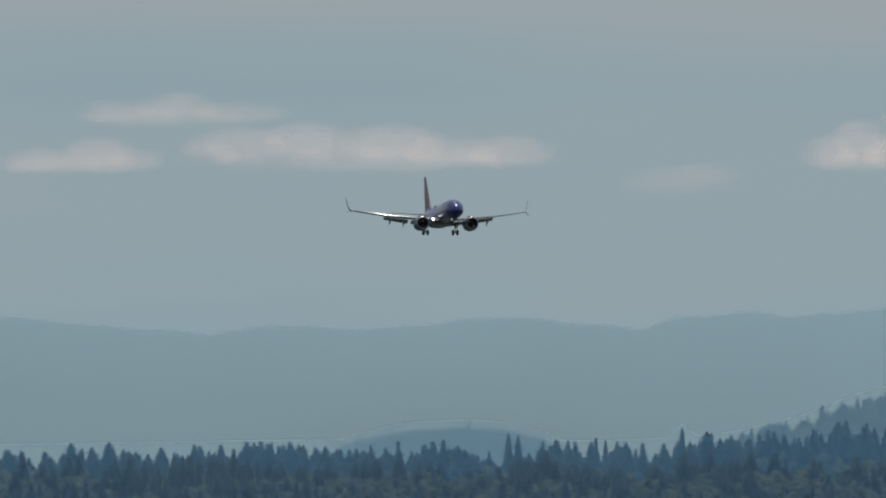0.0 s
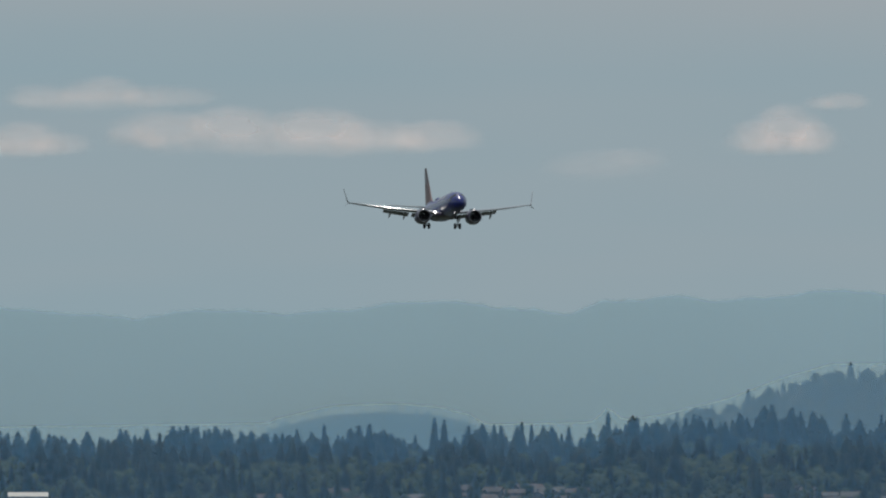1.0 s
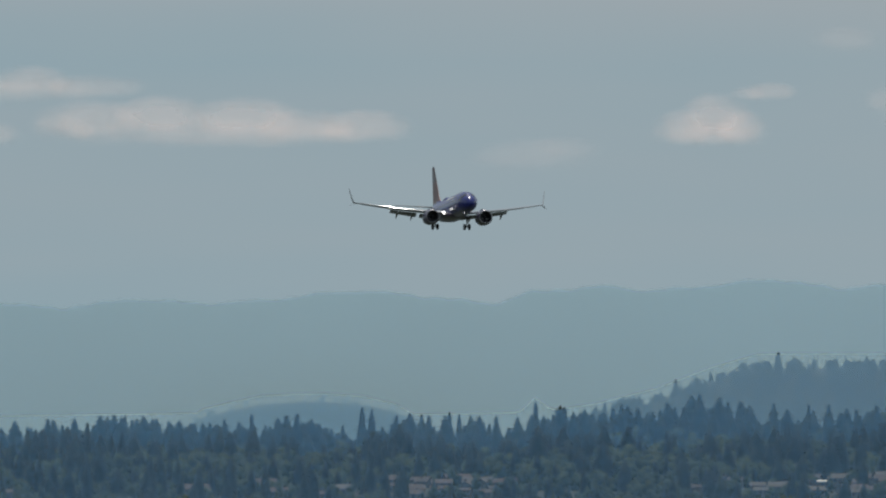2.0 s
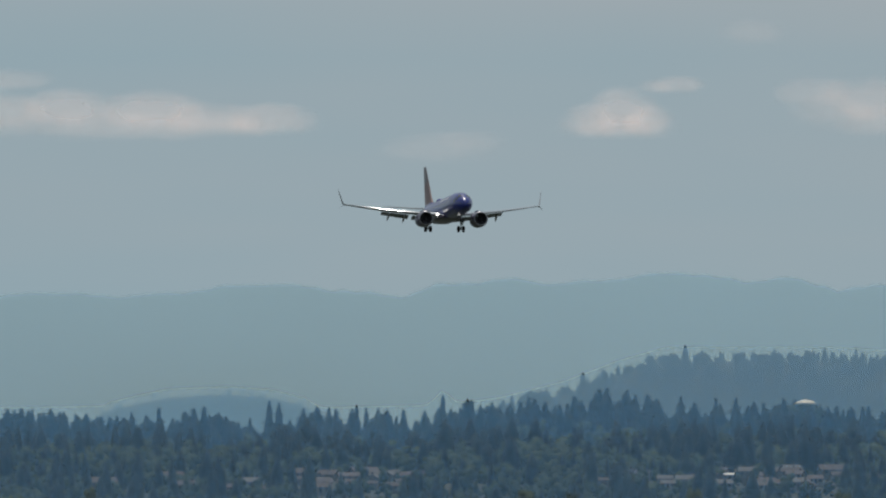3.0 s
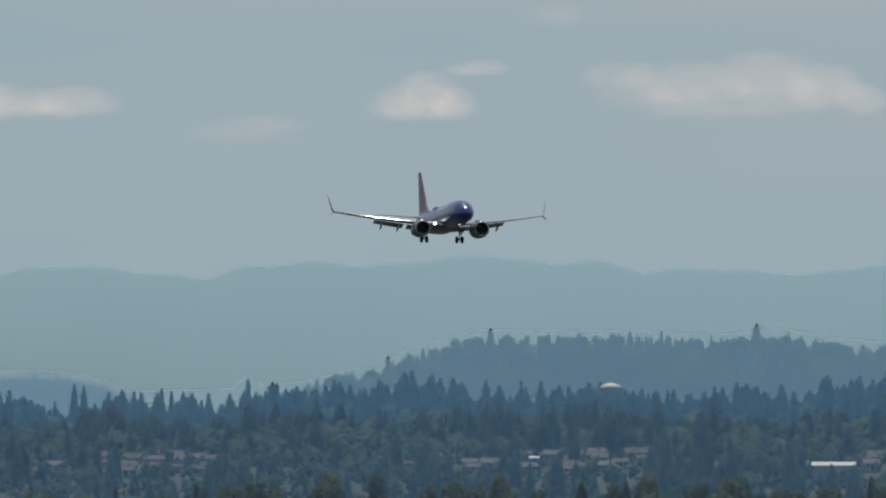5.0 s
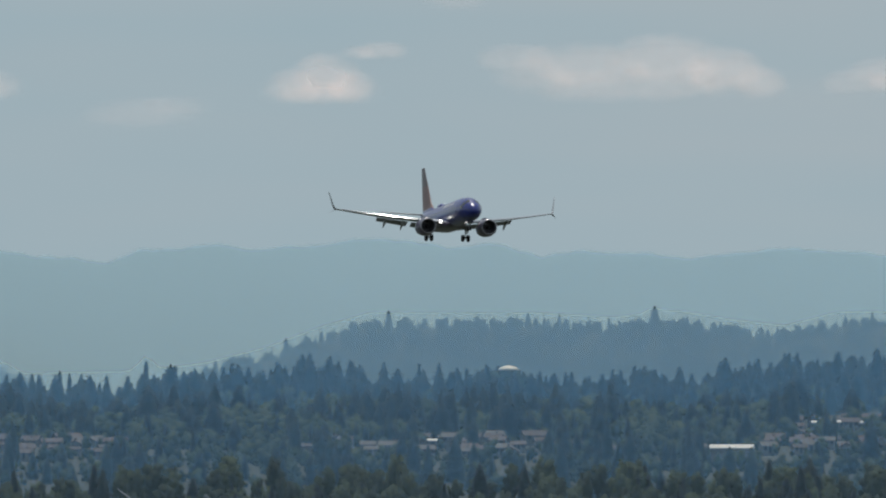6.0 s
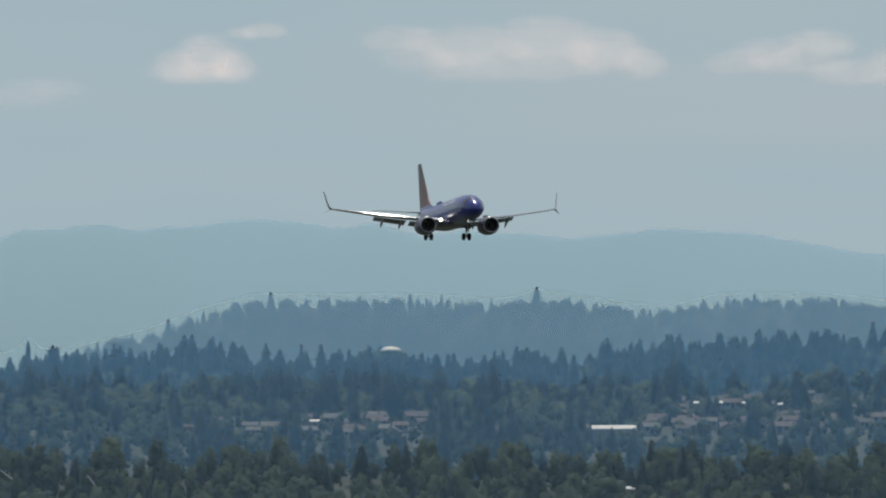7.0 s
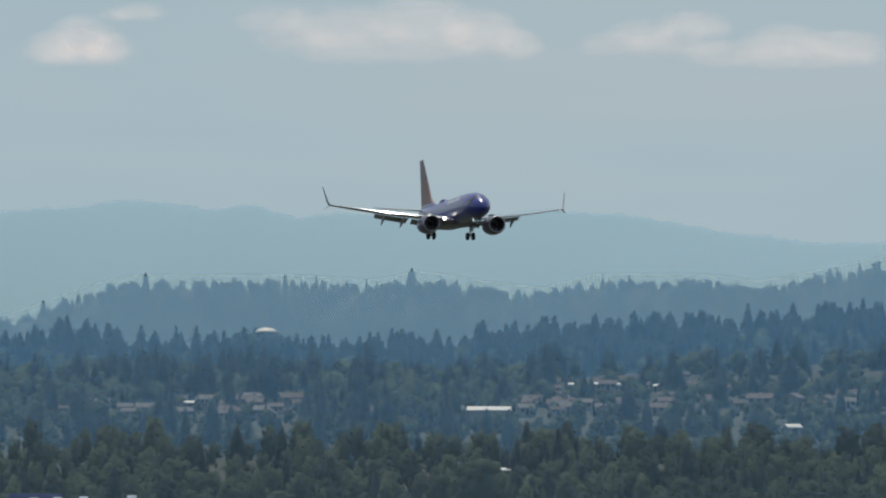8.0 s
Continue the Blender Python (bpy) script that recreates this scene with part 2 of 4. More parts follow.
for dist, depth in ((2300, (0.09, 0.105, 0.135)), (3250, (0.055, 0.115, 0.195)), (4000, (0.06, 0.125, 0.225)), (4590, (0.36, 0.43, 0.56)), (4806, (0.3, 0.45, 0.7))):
    haze_sheet(dist, depth, haze_top, lambda k: haze_top(k) + 0.45)
# nearly opaque sheet that paints the far range in haze colour
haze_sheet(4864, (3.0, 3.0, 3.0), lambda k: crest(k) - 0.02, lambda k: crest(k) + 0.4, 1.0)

# ---- woods ----
rng = np.random.default_rng(7)


def conifer_shape(seed, boughs=70, slim=0.2):
    """Unit-high conifer: single drooping boughs round a dark core. Gives points, triangles and soft outward normals."""
    r = np.random.default_rng(seed)
    v, f, nv = [], [], []
    lean = r.normal(0, 0.012, 2)
    k = 7
    for h, q in ((0.02, 0.62), (0.6, 0.40)):
        for i in range(k):
            a0 = i * math.tau / k
            v.append((slim * q * math.cos(a0), slim * q * math.sin(a0), h))
            nv.append((0.85 * math.cos(a0), 0.85 * math.sin(a0), 0.5))
    v.append((lean[0], lean[1], 1.0))
    nv.append((0, 0, 1))
    for i in range(k):
        j = (i + 1) % k
        f += [(i, j, k + j), (i, k + j, k + i), (k + i, k + j, 2 * k)]
    for b in range(boughs):
        h = 0.04 + 0.93 * ((b + r.uniform(0, 1)) / boughs) ** 1.1
        a0 = b * 2.4 + r.uniform(-0.5, 0.5)
        reach = slim * (1.02 - h) ** 0.54 * (1 + 0.25 * math.sin(h * 23 + seed)) * r.uniform(0.62, 1.2)
        c, s, w, droop = math.cos(a0), math.sin(a0), reach * r.uniform(0.28, 0.42) + 0.006, r.uniform(0.1, 0.5)
        mid = 0.55 * reach
        n = len(v)
        v += [(lean[0] * h, lean[1] * h, h + 0.035), (mid * c - w * s, mid * s + w * c, h - 0.4 * droop * reach - 0.01), (reach * c, reach * s, h - droop * reach), (mid * c + w * s, mid * s - w * c, h - 0.4 * droop * reach - 0.01)]
        nv += [(0.5 * c, 0.5 * s, 0.85)] * 4
        f += [(n, n + 2, n + 1), (n, n + 3, n + 2)]
    return np.array(v), np.array(f), np.array(nv)


def lump():
    """A coarse ball as points and triangles."""
    bm = bmesh.new()
    bmesh.ops.create_icosphere(bm, subdivisions=1, radius=1.0)
    bm.verts.ensure_lookup_table()
    ball = np.array([p.co for p in bm.verts]), np.array([[p.index for p in q.verts] for q in bm.faces])
    bm.free()
    return ball


LUMP = lump()


def leaf_shape(seed, sprays=200, wide=0.3, size=0.05, low=0.12, lobes=7):
    """Unit-high broadleaf crown: many uneven masses of foliage, each fringed with loose sprays of leaves."""
    r = np.random.default_rng(seed)
    v, f, nv = [], [], []
    parts = [(0, 0, 0.48, wide * 0.62, 0.36)]
    for i in range(lobes):
        a0, h = i * 2.4 + r.uniform(-0.4, 0.4), low + 0.12 + (0.84 - low) * (i + 0.6) / (lobes + 0.6)
        q = wide * (1 - abs(h - 0.42) * 1.15) * r.uniform(0.45, 0.75)
        parts.append((q * math.cos(a0), q * math.sin(a0), h - 0.06, wide * r.uniform(0.26, 0.44) * (7 / lobes) ** 0.35, r.uniform(0.09, 0.16) * (7 / lobes) ** 0.35))

    def soft(p, d):
        w = 0.6 * d + np.array((p[0], p[1], p[2] - 0.45)) * 0.9 / wide + np.array((0, 0, 0.15))
        return w / np.linalg.norm(w)
    for cx, cy, cz, rw, rh in parts:
        n = len(v)
        for d in LUMP[0]:
            p = np.array((cx, cy, cz)) + d * np.array((rw, rw, rh)) * r.uniform(0.68, 1.08)
            p[2] = max(0.02, p[2])
            v.append(p)
            nv.append(soft(p, d))
        f += [tuple(q + n) for q in LUMP[1]]
    for i in range(sprays):
        cx, cy, cz, rw, rh = parts[r.integers(len(parts))]
        d = r.normal(size=3)
        d /= np.linalg.norm(d)
        if d[2] < -0.1:
            d[2] *= -0.6
        k = r.uniform(0.8, 1.14)
        p = np.array((cx + d[0] * rw * k, cy + d[1] * rw * k, max(0.03, cz + d[2] * rh * k)))
        s = size * r.uniform(0.5, 1.2)
        u = np.cross(d, r.normal(size=3))
        u /= np.linalg.norm(u) + 1e-6
        w = (np.cross(d, u) + d * r.uniform(-0.5, 0.5)) * s * r.uniform(0.7, 1.2)
        n = len(v)
        v += [p - u * s, p + w, p + u * s * r.uniform(0.6, 1.0), p - w * r.uniform(0.6, 1.0)]
        out = soft(p, d)
        nv += [out] * 4
        if np.dot(np.cross(v[n + 1] - v[n], v[n + 2] - v[n]), out) > 0:
            f += [(n, n + 1, n + 2), (n, n + 2, n + 3)]
        else:
            f += [(n, n + 2, n + 1), (n, n + 3, n + 2)]
    return np.array(v), np.array(f), np.array(nv)


CONIFERS = [conifer_shape(s, 120, 0.19 + 0.025 * (s % 4)) for s in range(6)]
FAR_CONIFERS = [conifer_shape(s, 64, 0.22 + 0.04 * (s % 4)) for s in range(10, 20)]
LEAFY = [leaf_shape(s, 120, 0.22 + 0.05 * (s % 4), 0.030, lobes=17) for s in range(12)]
FAR_LEAFY = [leaf_shape(s, 45, 0.30 + 0.05 * (s % 3), 0.05, 0.0, 6) for s in range(10, 18)]
HILL_LEAFY = [leaf_shape(s, 16, 0.34 + 0.06 * (s % 3), 0.055, -0.05, 7) for s in range(20, 28)]


def soft_normals(ob, normals):
    ob.data.polygons.foreach_set("use_smooth", np.ones(len(ob.data.polygons), bool))
    ob.data.normals_split_custom_set_from_vertices(np.asarray(normals, np.float32))
    return ob


# low growth before some buildings: bearing in thousandths, distance, half width, height of the walls that show over it
# white glints among the houses, made as little added sheds: bearing, distance, width
WHITE_GLINTS = [(52.8, 3900, 1.6), (55.3, 3900, 2.6), (56.9, 3880, 1.6), (60.5, 3850, 1.6), (55.5, 3640, 1.8), (17.3, 3620, 2.6)]
OPEN = [(24.4, 4300, 1.2, 61.8), (45.0, 3460, 2.4, 33.4), (46.5, 3130, 0.9, 16.0), (73.25, 3350, 1.3, 27.0), (-63.0, 3470, 2.4, 33.0)]
OPEN += [(k, y, 0.3 + w / 8, float(ground_height(k * y / 1000, y)) + 1.5) for k, y, w in WHITE_GLINTS]


def give_tone(ob, values):
    """How light the foliage of each tree is."""
    ob.data.attributes.new("tone", "FLOAT", "POINT").data.foreach_set("value", np.asarray(values, np.float32))
    return ob


def stand(name, shapes, xs, ys, heights, material, label, widen=1.0, light=(1.0, 1.9)):
    """Many trees as one uncountable wood; light: spread of their tones."""
    vs, fs, ns, tones, n = [], [], [], [], 0
    xs, ys, heights = np.asarray(xs), np.asarray(ys), np.array(heights)
    for k0, y0, half, wall in OPEN:
        inside = (np.abs(1000 * xs / ys - k0) < half) & (ys < y0 + 8)
        heights[inside] = np.minimum(heights[inside], EYE + (wall - EYE) * ys[inside] / y0 - ground_height(xs[inside], ys[inside]))
    keep = heights > 0.8
    xs, ys, heights = xs[keep], ys[keep], heights[keep]
    for x, y, h, g in zip(xs, ys, heights, ground_height(xs, ys)):
        v, f, nv = shapes[rng.integers(len(shapes))]
        a0, q = rng.uniform(0, math.tau), h * widen * rng.uniform(0.85, 1.2)
        c, s = math.cos(a0), math.sin(a0)
        vs.append(np.stack([x + (v[:, 0] * c - v[:, 1] * s) * q, y + (v[:, 0] * s + v[:, 1] * c) * q, g - 0.3 + v[:, 2] * h], -1))
        ns.append(np.stack([nv[:, 0] * c - nv[:, 1] * s, nv[:, 0] * s + nv[:, 1] * c, nv[:, 2]], -1))
        fs.append(f + n)
        tones.append(np.full(len(v), rng.beta(*light)))
        n += len(v)
    wood = from_arrays(name, np.concatenate(vs), np.concatenate(fs), material)
    give_tone(wood, np.concatenate(tones))
    return tagged(soft_normals(wood, np.concatenate(ns)), label, "woods", kind="stuff")


def scatter(count, near, far, spread=95, clear=None):
    y = np.sqrt(rng.uniform(near ** 2, far ** 2, count))
    k = rng.uniform(-spread, spread + 6, count)
    x = y * k / 1000
    keep = np.ones(count, bool) if clear is None else clear(x, y)
    return x[keep], y[keep]


# where houses stand: bearings in thousandths, distances, how many
VILLAGE = [(-23, -11.5, 3500, 3700, 24), (16, 27.5, 3500, 3720, 28), (47.5, 62.5, 3540, 3960, 44), (63, 84, 3600, 3980, 22), (3, 14, 3520, 3680, 12), (-35, -25, 3480, 3660, 8), (-78, -40, 3460, 3660, 8), (28.5, 44, 3520, 3720, 9)]


def gardens(x, y):
    """Among the houses the trees stand further apart."""
    k = 1000 * x / y
    built = np.zeros(len(x), bool)
    for k0, k1, y0, y1, count in VILLAGE:
        if count > 15:
            built |= (k > k0) & (k < k1) & (y > y0 - 150) & (y < y1)
    return ~built | (rng.uniform(size=len(x)) < 0.28)


def conifer_ground(x, y):
    """Conifers keep to their own patches."""
    return (wobble(x, y, 45, 1.5) > 0.0) | (rng.uniform(size=len(x)) < 0.15)


def leafy_ground(x, y):
    return (wobble(x, y, 45, 1.5) < 0.15) | (rng.uniform(size=len(x)) < 0.2)


def dark_slope(x, y):
    return gardens(x, y) & ((y > 4170) | (wobble(x, y, 38, 2.5) > 0.1) | (rng.uniform(size=len(x)) < 0.14))


def leafy_slope(x, y):
    return gardens(x, y) & ((wobble(x, y, 38, 2.5) < 0.2) | (rng.uniform(size=len(x)) < 0.1)) & (rng.uniform(size=len(x)) > (y - 3900) / 350)


x, y = scatter(1750, 2660, 3230, clear=leafy_ground)
stand("near_wood", LEAFY, x, y, rng.triangular(5, 10, 17, len(x)) + 3.5 * wobble(x, y, 16, 6), BROADLEAF, "dense summer green broadleaf trees on the plain", 1.05, (1.2, 1.8))
x, y = scatter(1500, 2660, 3740)
stand("undergrowth", HILL_LEAFY, x, y, rng.uniform(2, 5.2, len(x)), BROADLEAF, "green bushes between the trees and houses", 1.2)
x, y = scatter(1100, 3200, 3560, clear=gardens)
stand("bushes", HILL_LEAFY, x, y, rng.uniform(1.8, 3.6, len(x)), BROADLEAF, "low green bushes below the houses", 1.5, (1.4, 1.6))
x, y = scatter(420, 2680, 3300, clear=conifer_ground)
stand("near_conifers", CONIFERS, x, y, rng.uniform(7, 15, len(x)), CONIFER, "dark conifers standing among the broadleaf trees", 1.35)
x, y = scatter(1750, 3240, 3760, clear=gardens)
stand("village_wood", FAR_LEAFY, x, y, rng.uniform(3.5, 8.5, len(x)), BROADLEAF, "garden trees between the houses on the slope", 1.15, (1.5, 1.5))
x, y = scatter(360, 3260, 3760, clear=gardens)
stand("village_conifers", FAR_CONIFERS, x, y, rng.uniform(7, 15, len(x)), CONIFER, "dark conifers between the houses on the slope", 1.1)
x, y = scatter(3600, 3740, 4440, clear=dark_slope)
stand("slope_conifers", FAR_CONIFERS, x, y, np.where(y > 4250, 0.85, 1.0) * rng.triangular(6, 12, 19, len(x)) + 4 * wobble(x, y, 16, 6), CONIFER, "dense dark conifer wood on the rise", 1.25)
x, y = scatter(750, 4340, 4440)
stand("ridge_conifers", FAR_CONIFERS, x, y, rng.uniform(6, 11, len(x)) + 2 * wobble(x, y, 16, 6), CONIFER, "close dark conifers along the top of the rise", 1.6)
x, y = scatter(3000, 3700, 4250, clear=leafy_slope)
stand("slope_wood", FAR_LEAFY, x, y, rng.uniform(6, 12, len(x)), BROADLEAF, "green broadleaf trees mixed into the conifer wood", 1.3, (1.8, 1.2))
x, y = scatter(2200, 4625, 4712)
stand("hill_wood", HILL_LEAFY, x, y, rng.uniform(3.5, 6.5, len(x)), BROADLEAF, "hazy wooded hill with rounded tree crowns", 1.1)
x, y = scatter(380, 4690, 4704)
stand("crest_wood", HILL_LEAFY, x, y, rng.uniform(2.5, 5.5, len(x)), BROADLEAF, "rounded trees along the crest of the far hill", 0.95)
x, y = scatter(900, 4672, 4708)
stand("hill_conifers", FAR_CONIFERS, x, y, rng.triangular(3, 4.5, 8, len(x)) + 1.2 * wobble(x, y, 7, 3), CONIFER, "conifers along the crest of the far hill", 1.1)
x, y = scatter(1000, 4822, 4842, 60)
stand("knob_wood", HILL_LEAFY, x, y, rng.uniform(1.6, 3.0, len(x)), BROADLEAF, "pale hazy trees on the small far hill", 1.1)


# ---- single trees that stand out ----
def crown_mesh(name, shape, height, width, material, tone=None):
    v, f, nv = shape
    ob = from_arrays(name, v * np.array((width, width, height)), f, material)
    return soft_normals(give_tone(ob, np.full(len(v), rng.beta(1.2, 1.6) if tone is None else tone)), nv)


def conifer(k, y, top, width, shape):
    """k: bearing in thousandths; top: height of the tip."""
    x = k * y / 1000
    base = float(ground_height(x, y))
    h = top - base
    tree = tagged(new("conifer"), "tall dark pointed conifer above the wood", "tree", "conifers above the wood")
    tree.location = (x, y, base)
    part("trunk", rod(bmesh.new(), (0, 0, -0.4), (0, 0, h * 0.9), h * 0.018, h * 0.004, 7), BARK, tree)
    crown = crown_mesh("crown", CONIFERS[shape % 6], h, width / 0.34, CONIFER)
    crown.parent = tree
    return tree


def broad_tree(x, y, h, width, shape, label, tone=None):
    tree = tagged(new("broadleaf_tree"), label, "tree", "broadleaf trees on the plain")
    tree.location = (x, y, float(ground_height(x, y)))
    trunk = rod(bmesh.new(), (0, 0, -0.4), (0, 0, h * 0.5), h * 0.03, h * 0.018, 8)
    for i in range(4):
        a0 = i * 1.7 + shape
        rod(trunk, (0, 0, h * (0.25 + 0.05 * i)), (width * 0.25 * math.cos(a0), width * 0.25 * math.sin(a0), h * (0.5 + 0.06 * i)), h * 0.014, h * 0.005, 6)
    part("trunk", trunk, BARK, tree)
    crown = crown_mesh("crown", NEAR_LEAFY[shape % len(NEAR_LEAFY)], h, width / 0.66, BROADLEAF, tone)
    crown.parent = tree
    return tree


NEAR_LEAFY = [leaf_shape(s, 620, 0.30 + 0.04 * (s % 3), 0.024, 0.1, 16) for s in range(30, 36)]
for i, (k, y, top, width) in enumerate((
        (-9.2, 4380, 66.5, 7), (-25.3, 4380, 64.5, 6.5), (-24.4, 4375, 63.5, 6), (12.8, 4385, 66.0, 6), (16.1, 4385, 65.5, 6), (-6.5, 4380, 64.5, 7), (-17.2, 4380, 62.5, 6.5),
        (-16.3, 4380, 61.5, 5), (-44.7, 4380, 58.5, 8), (-19.8, 4380, 61.5, 6), (50.0, 4390, 69.5, 7), (51.2, 4385, 70.0, 5), (75.7, 4390, 74.5, 8), (44, 4390, 66.5, 8),
        (8.6, 4390, 66.5, 8), (5.2, 4390, 66, 7), (-2, 4390, 64, 8), (-35.5, 4380, 61.5, 6), (64, 4390, 68.5, 6), (60.4, 4390, 68.5, 6), (-54, 4380, 59, 6), (-62, 4380, 58.5, 6),
        (36, 4380, 64, 6), (20.5, 4380, 63.5, 6), (30.2, 4380, 62, 7), (81, 4390, 75, 6), (84.5, 4390, 76, 7),
        (37.9, 4702, 92.5, 5), (12.4, 4700, 86, 4), (10.3, 4700, 83, 4), (23.6, 4700, 86, 6), (35.2, 4700, 85.5, 6), (44.6, 4700, 84.5, 4), (45.6, 4700, 84, 4), (77.2, 4700, 88, 4),
        (60, 3900, 52, 9), (33.5, 3450, 42, 7), (41, 3430, 41.5, 7), (7, 3420, 39, 8), (58, 3460, 42, 7), (29.5, 3420, 38.5, 8), (-30, 3440, 41, 8), (15.5, 3300, 36, 8), (-12, 3300, 36, 8))):
    conifer(k, y, top, width, i)

for i in range(46):
    k = -84 + 181 * (i + 0.5) / 46 + rng.uniform(-1.2, 1.2)
    y0 = rng.uniform(2668, 2725)
    if 0 < k < 13:
        y0 += 30
    h = rng.uniform(12, 16.5)
    broad_tree(k * y0 / 1000, y0, h, h * rng.uniform(0.55, 0.8), i, "dark green rounded broadleaf tree on the plain")
broad_tree(44.3 * 2.34, 2340, 15.8, 14.5, 1, "large dark green spreading broadleaf tree", 0.5)
broad_tree(25.8 * 2.35, 2350, 7.9, 13, 4, "dark green rounded broadleaf tree on the plain")
broad_tree(17.5 * 2.35, 2350, 8.6, 12, 5, "dark green rounded broadleaf tree on the plain")

for i, (k, h) in enumerate(((21.6, 12.5), (23.0, 14), (24.4, 14.5), (25.7, 14), (27.0, 12), (22.3, 13), (25.1, 14))):
    broad_tree(k * 4.27, 4270 + i % 3 * 4, h + 2.0, 12, i, "dark rounded tree before the water tank")

for k, h, wide in ((54, 7.6, 8), (61, 7.2, 7), (68, 8.2, 8), (74.5, 9.4, 9), (80, 8.8, 8), (33.5, 7.2, 7), (87, 8.5, 8)):
    broad_tree(k * 2.35, 2350, h, wide * 1.5, int(k), "dark green rounded broadleaf tree on the plain")


# ---- houses, sheds, tank and vehicles ----
ROOFS = [mat("roof_" + n, lo, hi, 0.85, scale=0.8, fine=8, piece=0.3, bump=0.2) for n, lo, hi in (
    ("brown", (0.045, 0.036, 0.034), (0.085, 0.067, 0.062)), ("grey", (0.06, 0.058, 0.06), (0.10, 0.097, 0.10)), ("pink", (0.060, 0.047, 0.047), (0.10, 0.079, 0.078)), ("pale", (0.08, 0.078, 0.077), (0.12, 0.117, 0.116)))]
WALLS = [mat("wall_" + n, lo, hi, 0.85, scale=0.6, fine=10, piece=0.3) for n, lo, hi in (
    ("cream", (0.10, 0.09, 0.08), (0.17, 0.15, 0.135)), ("grey", (0.11, 0.11, 0.115), (0.17, 0.17, 0.18)), ("white", (0.13, 0.13, 0.127), (0.19, 0.19, 0.185)))]
WHITE_ROOF = mat("white_metal_roof", (0.58, 0.58, 0.56), (0.68, 0.68, 0.66), 0.4, scale=0.5, fine=10)
TANK_GREEN = mat("tank_green_paint", (0.045, 0.065, 0.05), (0.075, 0.095, 0.075), 0.6, scale=0.5, fine=8)
DOME_WHITE = mat("dome_white_paint", (0.55, 0.56, 0.52), (0.68, 0.69, 0.65), 0.5, scale=0.6, fine=8)
VAN_WHITE = mat("van_white_paint", (0.72, 0.72, 0.72), (0.82, 0.82, 0.82), 0.3, scale=1.0, fine=6, coat=0.4)
TRUCK_BLUE = mat("truck_blue_paint", (0.02, 0.03, 0.14), (0.03, 0.045, 0.19), 0.4, scale=1.0, fine=6, coat=0.3)
PANE = mat("window_glass", (0.03, 0.035, 0.04), (0.06, 0.065, 0.07), 0.08, scale=2.0)


def gable(bm, w, d, z0, z1, over=0.5, thick=0.22):
    """Two roof slopes with thickness; the ridge runs along x."""
    for s in (-1, 1):
        y0, y1 = s * (d / 2 + over), 0
        drop = (z1 - z0) * over / (d / 2)
        loft(bm, [[(x, y0, z0 - drop), (x, y1, z1), (x, y1, z1 + thick), (x, y0, z0 - drop + thick)] for x in (-w / 2 - over, w / 2 + over)])
    return bm


def house(w, d, h, roof, wall, label):
    ob = tagged(new("house"), label, "house", "houses on the slope")
    bm = box(bmesh.new(), -w / 2, w / 2, -d / 2, d / 2, -1.5, h)
    loft(bm, [[(x, -d / 2, h), (x, d / 2, h), (x, 0, h + d * 0.24)] for x in (-w / 2, w / 2)])
    walls = part("wall", bm, WALLS[wall], ob)
    top = part("roof", gable(bmesh.new(), w, d, h, h + d * 0.26), ROOFS[roof], ob)
    part("chimney", box(bmesh.new(), w * 0.22, w * 0.22 + 0.7, 0.5, 1.2, h, h + d * 0.26 + 0.9), ROOFS[0], top)
    for i in range(3):
        x = w * (-0.32 + 0.32 * i)
        if i == 1:
            part("door", box(bmesh.new(), x - 0.5, x + 0.5, -d / 2 - 0.06, -d / 2 + 0.02, 0, 2.05), PANE, walls, "dark front door")
        else:
            win = part("window", box(bmesh.new(), x - 0.75, x + 0.75, -d / 2 - 0.05, -d / 2 + 0.02, 0.9, 2.2), WALLS[2], walls)
            part("pane", box(bmesh.new(), x - 0.62, x + 0.62, -d / 2 - 0.08, -d / 2 - 0.02, 1.02, 2.08), PANE, win)
    return ob


KINDS = [(6.0, 4.8, 2.3, 0, 0, "small house with brown shingle roof and cream walls"), (5.5, 4.6, 2.3, 2, 1, "small house with faded pink roof and grey walls"),
         (6.2, 5.0, 2.4, 1, 2, "small house with grey roof and white walls"), (7.5, 5.0, 2.3, 2, 0, "low house with weathered pinkish roof and cream walls"), (5.2, 4.6, 2.4, 3, 1, "small house with pale roof and grey walls")]
models = [house(*k) for k in KINDS]
lots = []
house_rng = np.random.default_rng(21)
for k0, k1, y0, y1, count in VILLAGE:
    for tries in range(count * 12):
        k, y = house_rng.uniform(k0, k1), y0 + (y1 - y0) * ((tries // 3) % 6 + house_rng.uniform(0.2, 0.6)) / 6
        if all(abs(k - q) * y / 1000 > 8 or abs(y - r) > 9 for q, r in lots):
            lots.append((k, y))
            count -= 1
            if not count:
                break
for i, (k, y) in enumerate(lots):
    x = k * y / 1000
    m = pose(x, y, float(ground_height(x, y)) + 0.9, 0, 0, house_rng.uniform(-22, 22) + (90 if i % 5 == 4 else 0)) @ Matrix.Scale(house_rng.uniform(0.75, 1.1), 4)
    if i < len(models):
        models[i].matrix_basis = m
    else:
        copy_thing(models[int(house_rng.integers(len(models)))], m)


